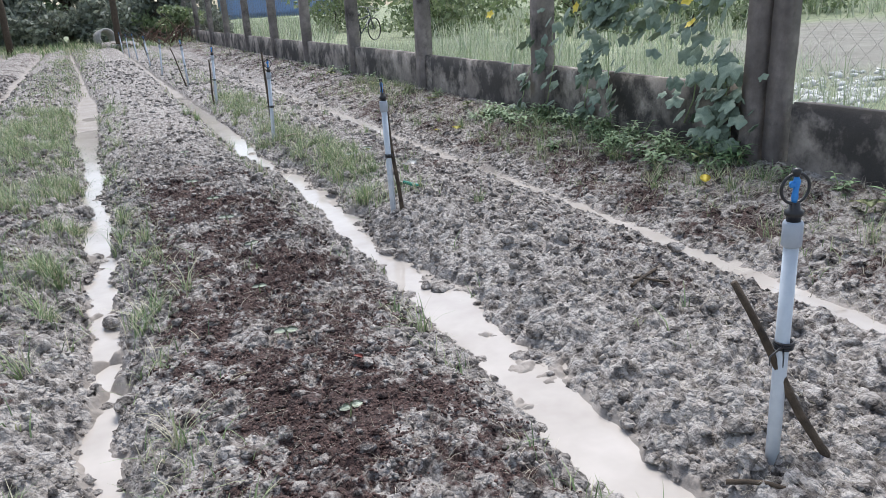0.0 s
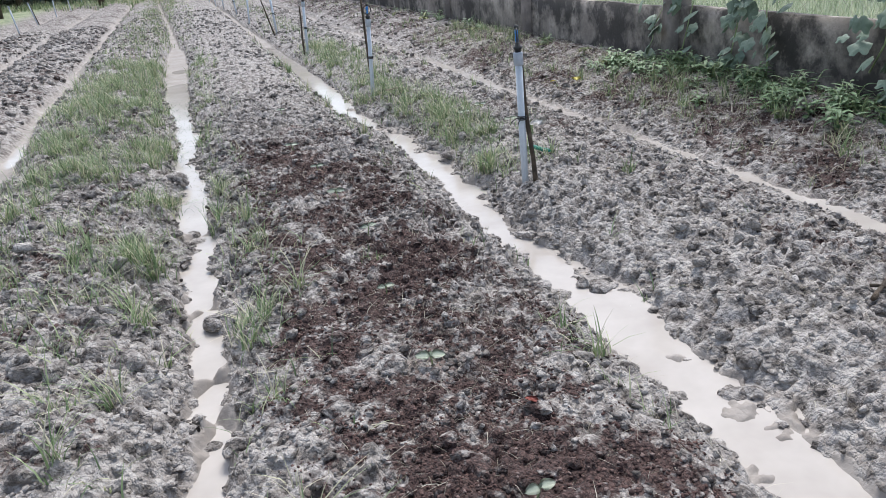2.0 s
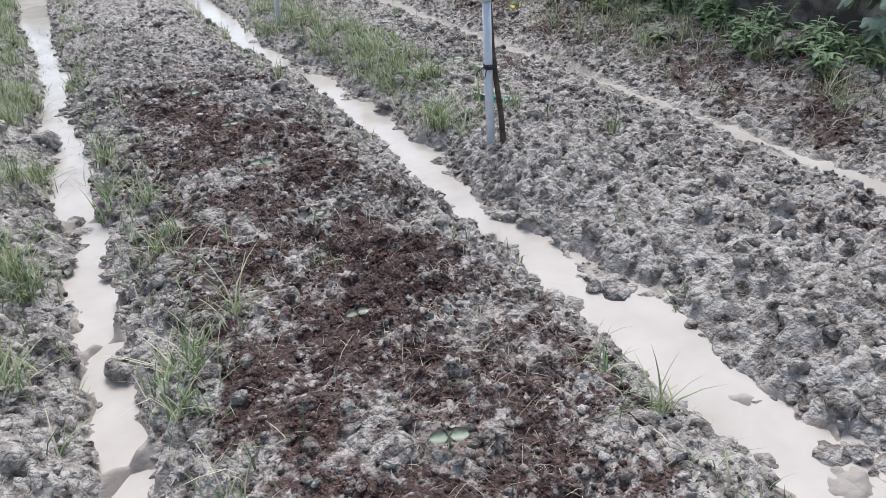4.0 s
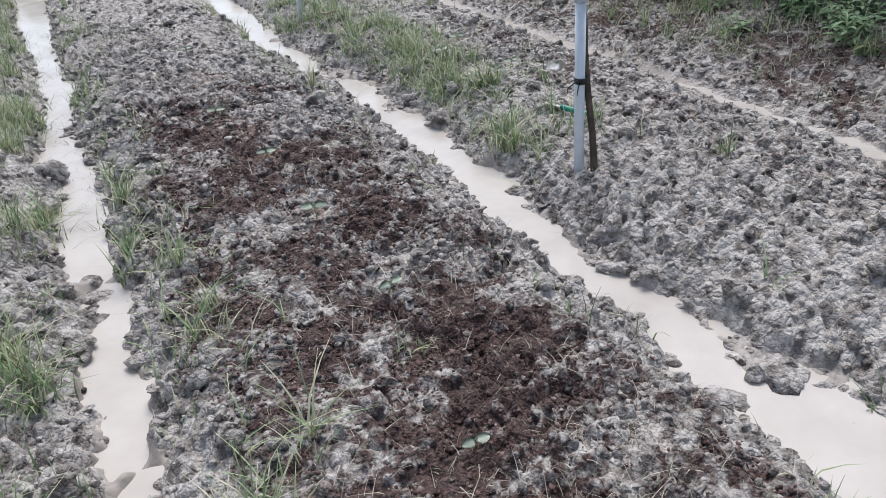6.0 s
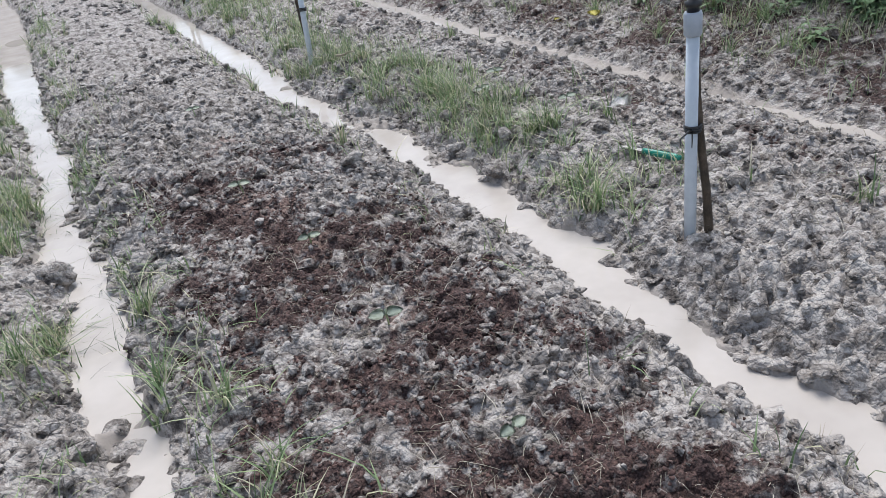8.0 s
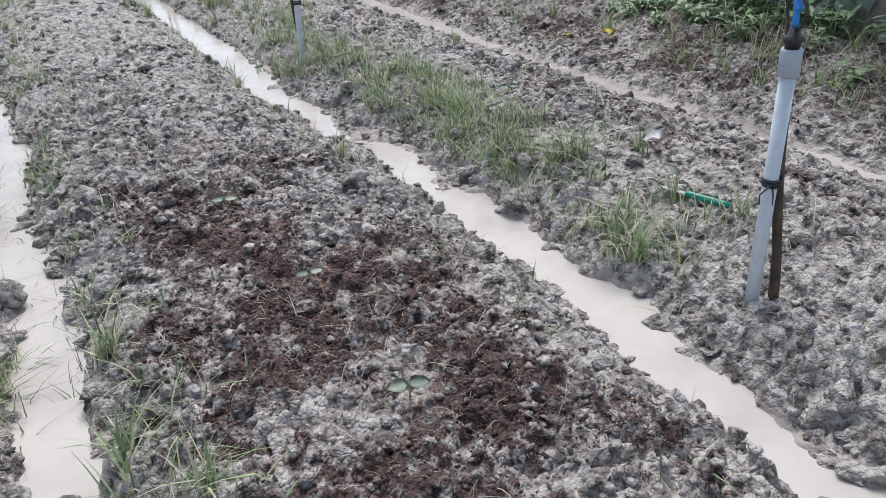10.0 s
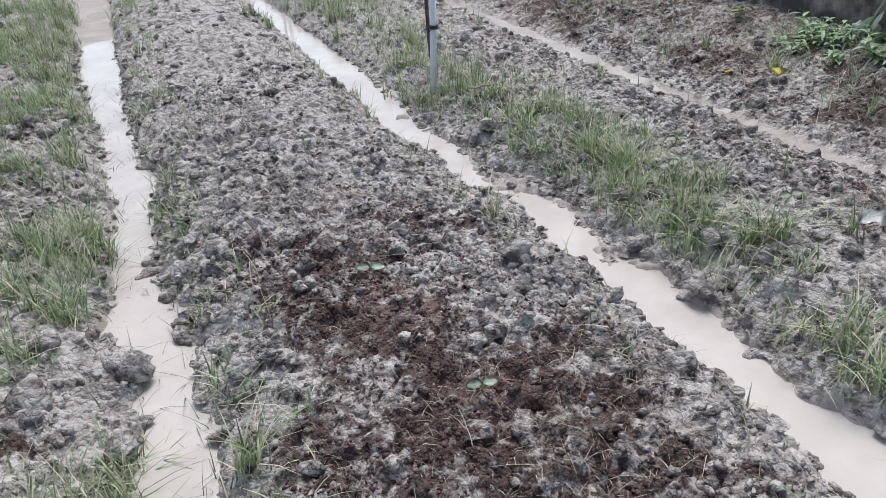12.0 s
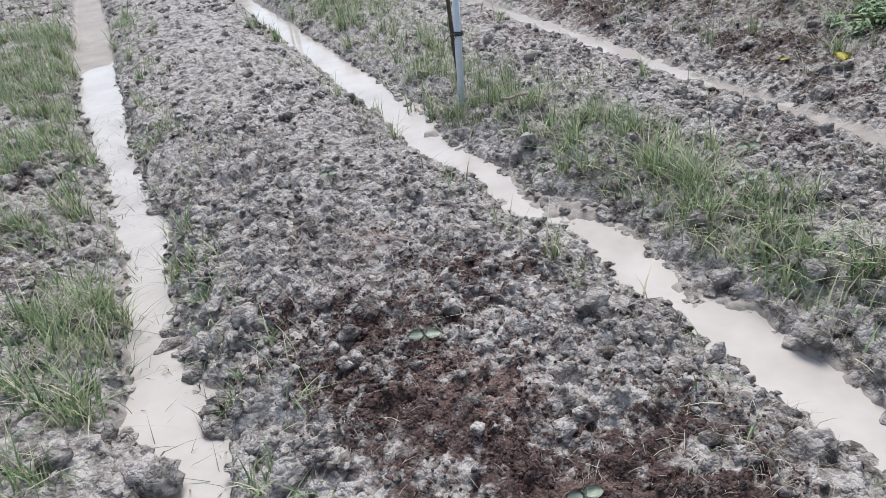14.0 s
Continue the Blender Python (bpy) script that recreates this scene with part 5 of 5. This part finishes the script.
# bicycle
RUBBER, PAINT = BLACK, plain_material("dark_bike_paint", [(0.3, (0.05, 0.06, 0.08)), (0.7, (0.1, 0.11, 0.14))], 30, 0.4)
bike = tagged(empty("bicycle", 7.35, 21.6, bz(7.35, 21.6) - 0.06, 0, -6, 35), "old dark bicycle parked in grass beyond the fence", "bicycle")
for wx in (-0.5, 0.5):
    wheel = part("wheel", torus(bmesh.new(), (wx, 0, 0.33), 0.31, 0.018, n=32), RUBBER, bike)
    bm = bmesh.new()
    for k in range(12):
        a = math.pi * k / 6
        tube(bm, [(wx, 0.0, 0.33), (wx + 0.3 * math.cos(a), 0, 0.33 + 0.3 * math.sin(a))], 0.003, 4)
    part("spokes", bm, STEEL, wheel)
bm = bmesh.new()
for a, b in (((-0.5, 0, 0.33), (-0.15, 0, 0.3)), ((-0.15, 0, 0.3), (-0.25, 0, 0.8)), ((-0.5, 0, 0.33), (-0.22, 0, 0.72)), ((-0.22, 0, 0.68), (0.33, 0, 0.75)), ((-0.15, 0, 0.3), (0.35, 0, 0.65)), ((0.5, 0, 0.33), (0.3, 0, 0.95))):
    tube(bm, [a, b], 0.016, 8)
part("frame", bm, PAINT, bike)
part("handlebar", tube(bmesh.new(), [(0.15, -0.28, 0.98), (0.27, -0.2, 1.0), (0.3, 0, 0.95), (0.27, 0.2, 1.0), (0.15, 0.28, 0.98)], 0.012, 8), STEEL, bike)
part("saddle", box(bmesh.new(), (-0.4, -0.07, 0.8), (-0.13, 0.07, 0.86), 0.02), RUBBER, bike)
bm = bmesh.new()
for i in range(4):
    tube(bm, [(0.36, -0.15 + 0.1 * i, 0.62), (0.36, -0.15 + 0.1 * i, 0.9)], 0.004, 5)
    tube(bm, [(0.36, -0.15, 0.62 + 0.09 * i), (0.62, -0.15, 0.62 + 0.09 * i), (0.62, 0.15, 0.62 + 0.09 * i), (0.36, 0.15, 0.62 + 0.09 * i)], 0.004, 5)
part("basket", bm, STEEL, bike)

# ---- larger clods lying on the beds, piece by piece ----
def clod_mesh(seed, radius=0.034):
    """A lump of clay broken along a few planes, with softened, crumbly faces."""
    bm = bmesh.new()
    bmesh.ops.create_icosphere(bm, subdivisions=2, radius=1)
    cuts = [(noise.noise_vector(Vector((seed * 3.7, c * 5.3, 0.7))).normalized(), 0.72 + 0.3 * noise.noise(Vector((c * 2.9, seed * 1.7, 0)))) for c in range(8)]
    for v in bm.verts:
        p = v.co.copy()
        k = 1.1
        for n, d in cuts:
            k = min(k, d / max(p.dot(n), 0.05))
        k *= 1 + 0.22 * noise.noise(p * 2.1 + Vector((seed, 0, 0))) + 0.16 * noise.noise(p * 4.7 + Vector((0, seed, 0)))
        v.co = Vector((p.x, p.y * 1.1, p.z * 0.72)) * k * radius
    me = bpy.data.meshes.new("clod")
    for f in bm.faces:
        f.smooth = True
    bm.to_mesh(me)
    bm.free()
    me.materials.append(CLOD)
    return me


CLOD_MESHES = [clod_mesh(k + 1) for k in range(14)]
cr = random.Random(77)
for n, (x0, x1, y0, y1), (s0, s1) in ((120, (-0.55, -0.1, 2.4, 6.6), (0.55, 1.45)), (130, (1.22, 2.05, 1.4, 5.6), (0.45, 1.0)), (50, (0.14, 0.28, 2.2, 5.6), (0.4, 0.85))):
    made = 0
    while made < n:
        x, y = cr.uniform(x0, x1), cr.uniform(y0, y1)
        size = cr.uniform(s0, s1) * cr.uniform(0.75, 1.0)
        if float(bed_base(np.array([x]), np.array([y]))[1][0]) < 0.012:
            continue
        ob = new("clod", CLOD_MESHES[cr.randrange(14)])
        ob.parent = ground
        ob.matrix_basis = pose(x, y, gz(x, y) + 0.004 * size, cr.uniform(-25, 25), cr.uniform(-25, 25), cr.uniform(0, 360)) @ Matrix.Scale(size, 4)
        made += 1
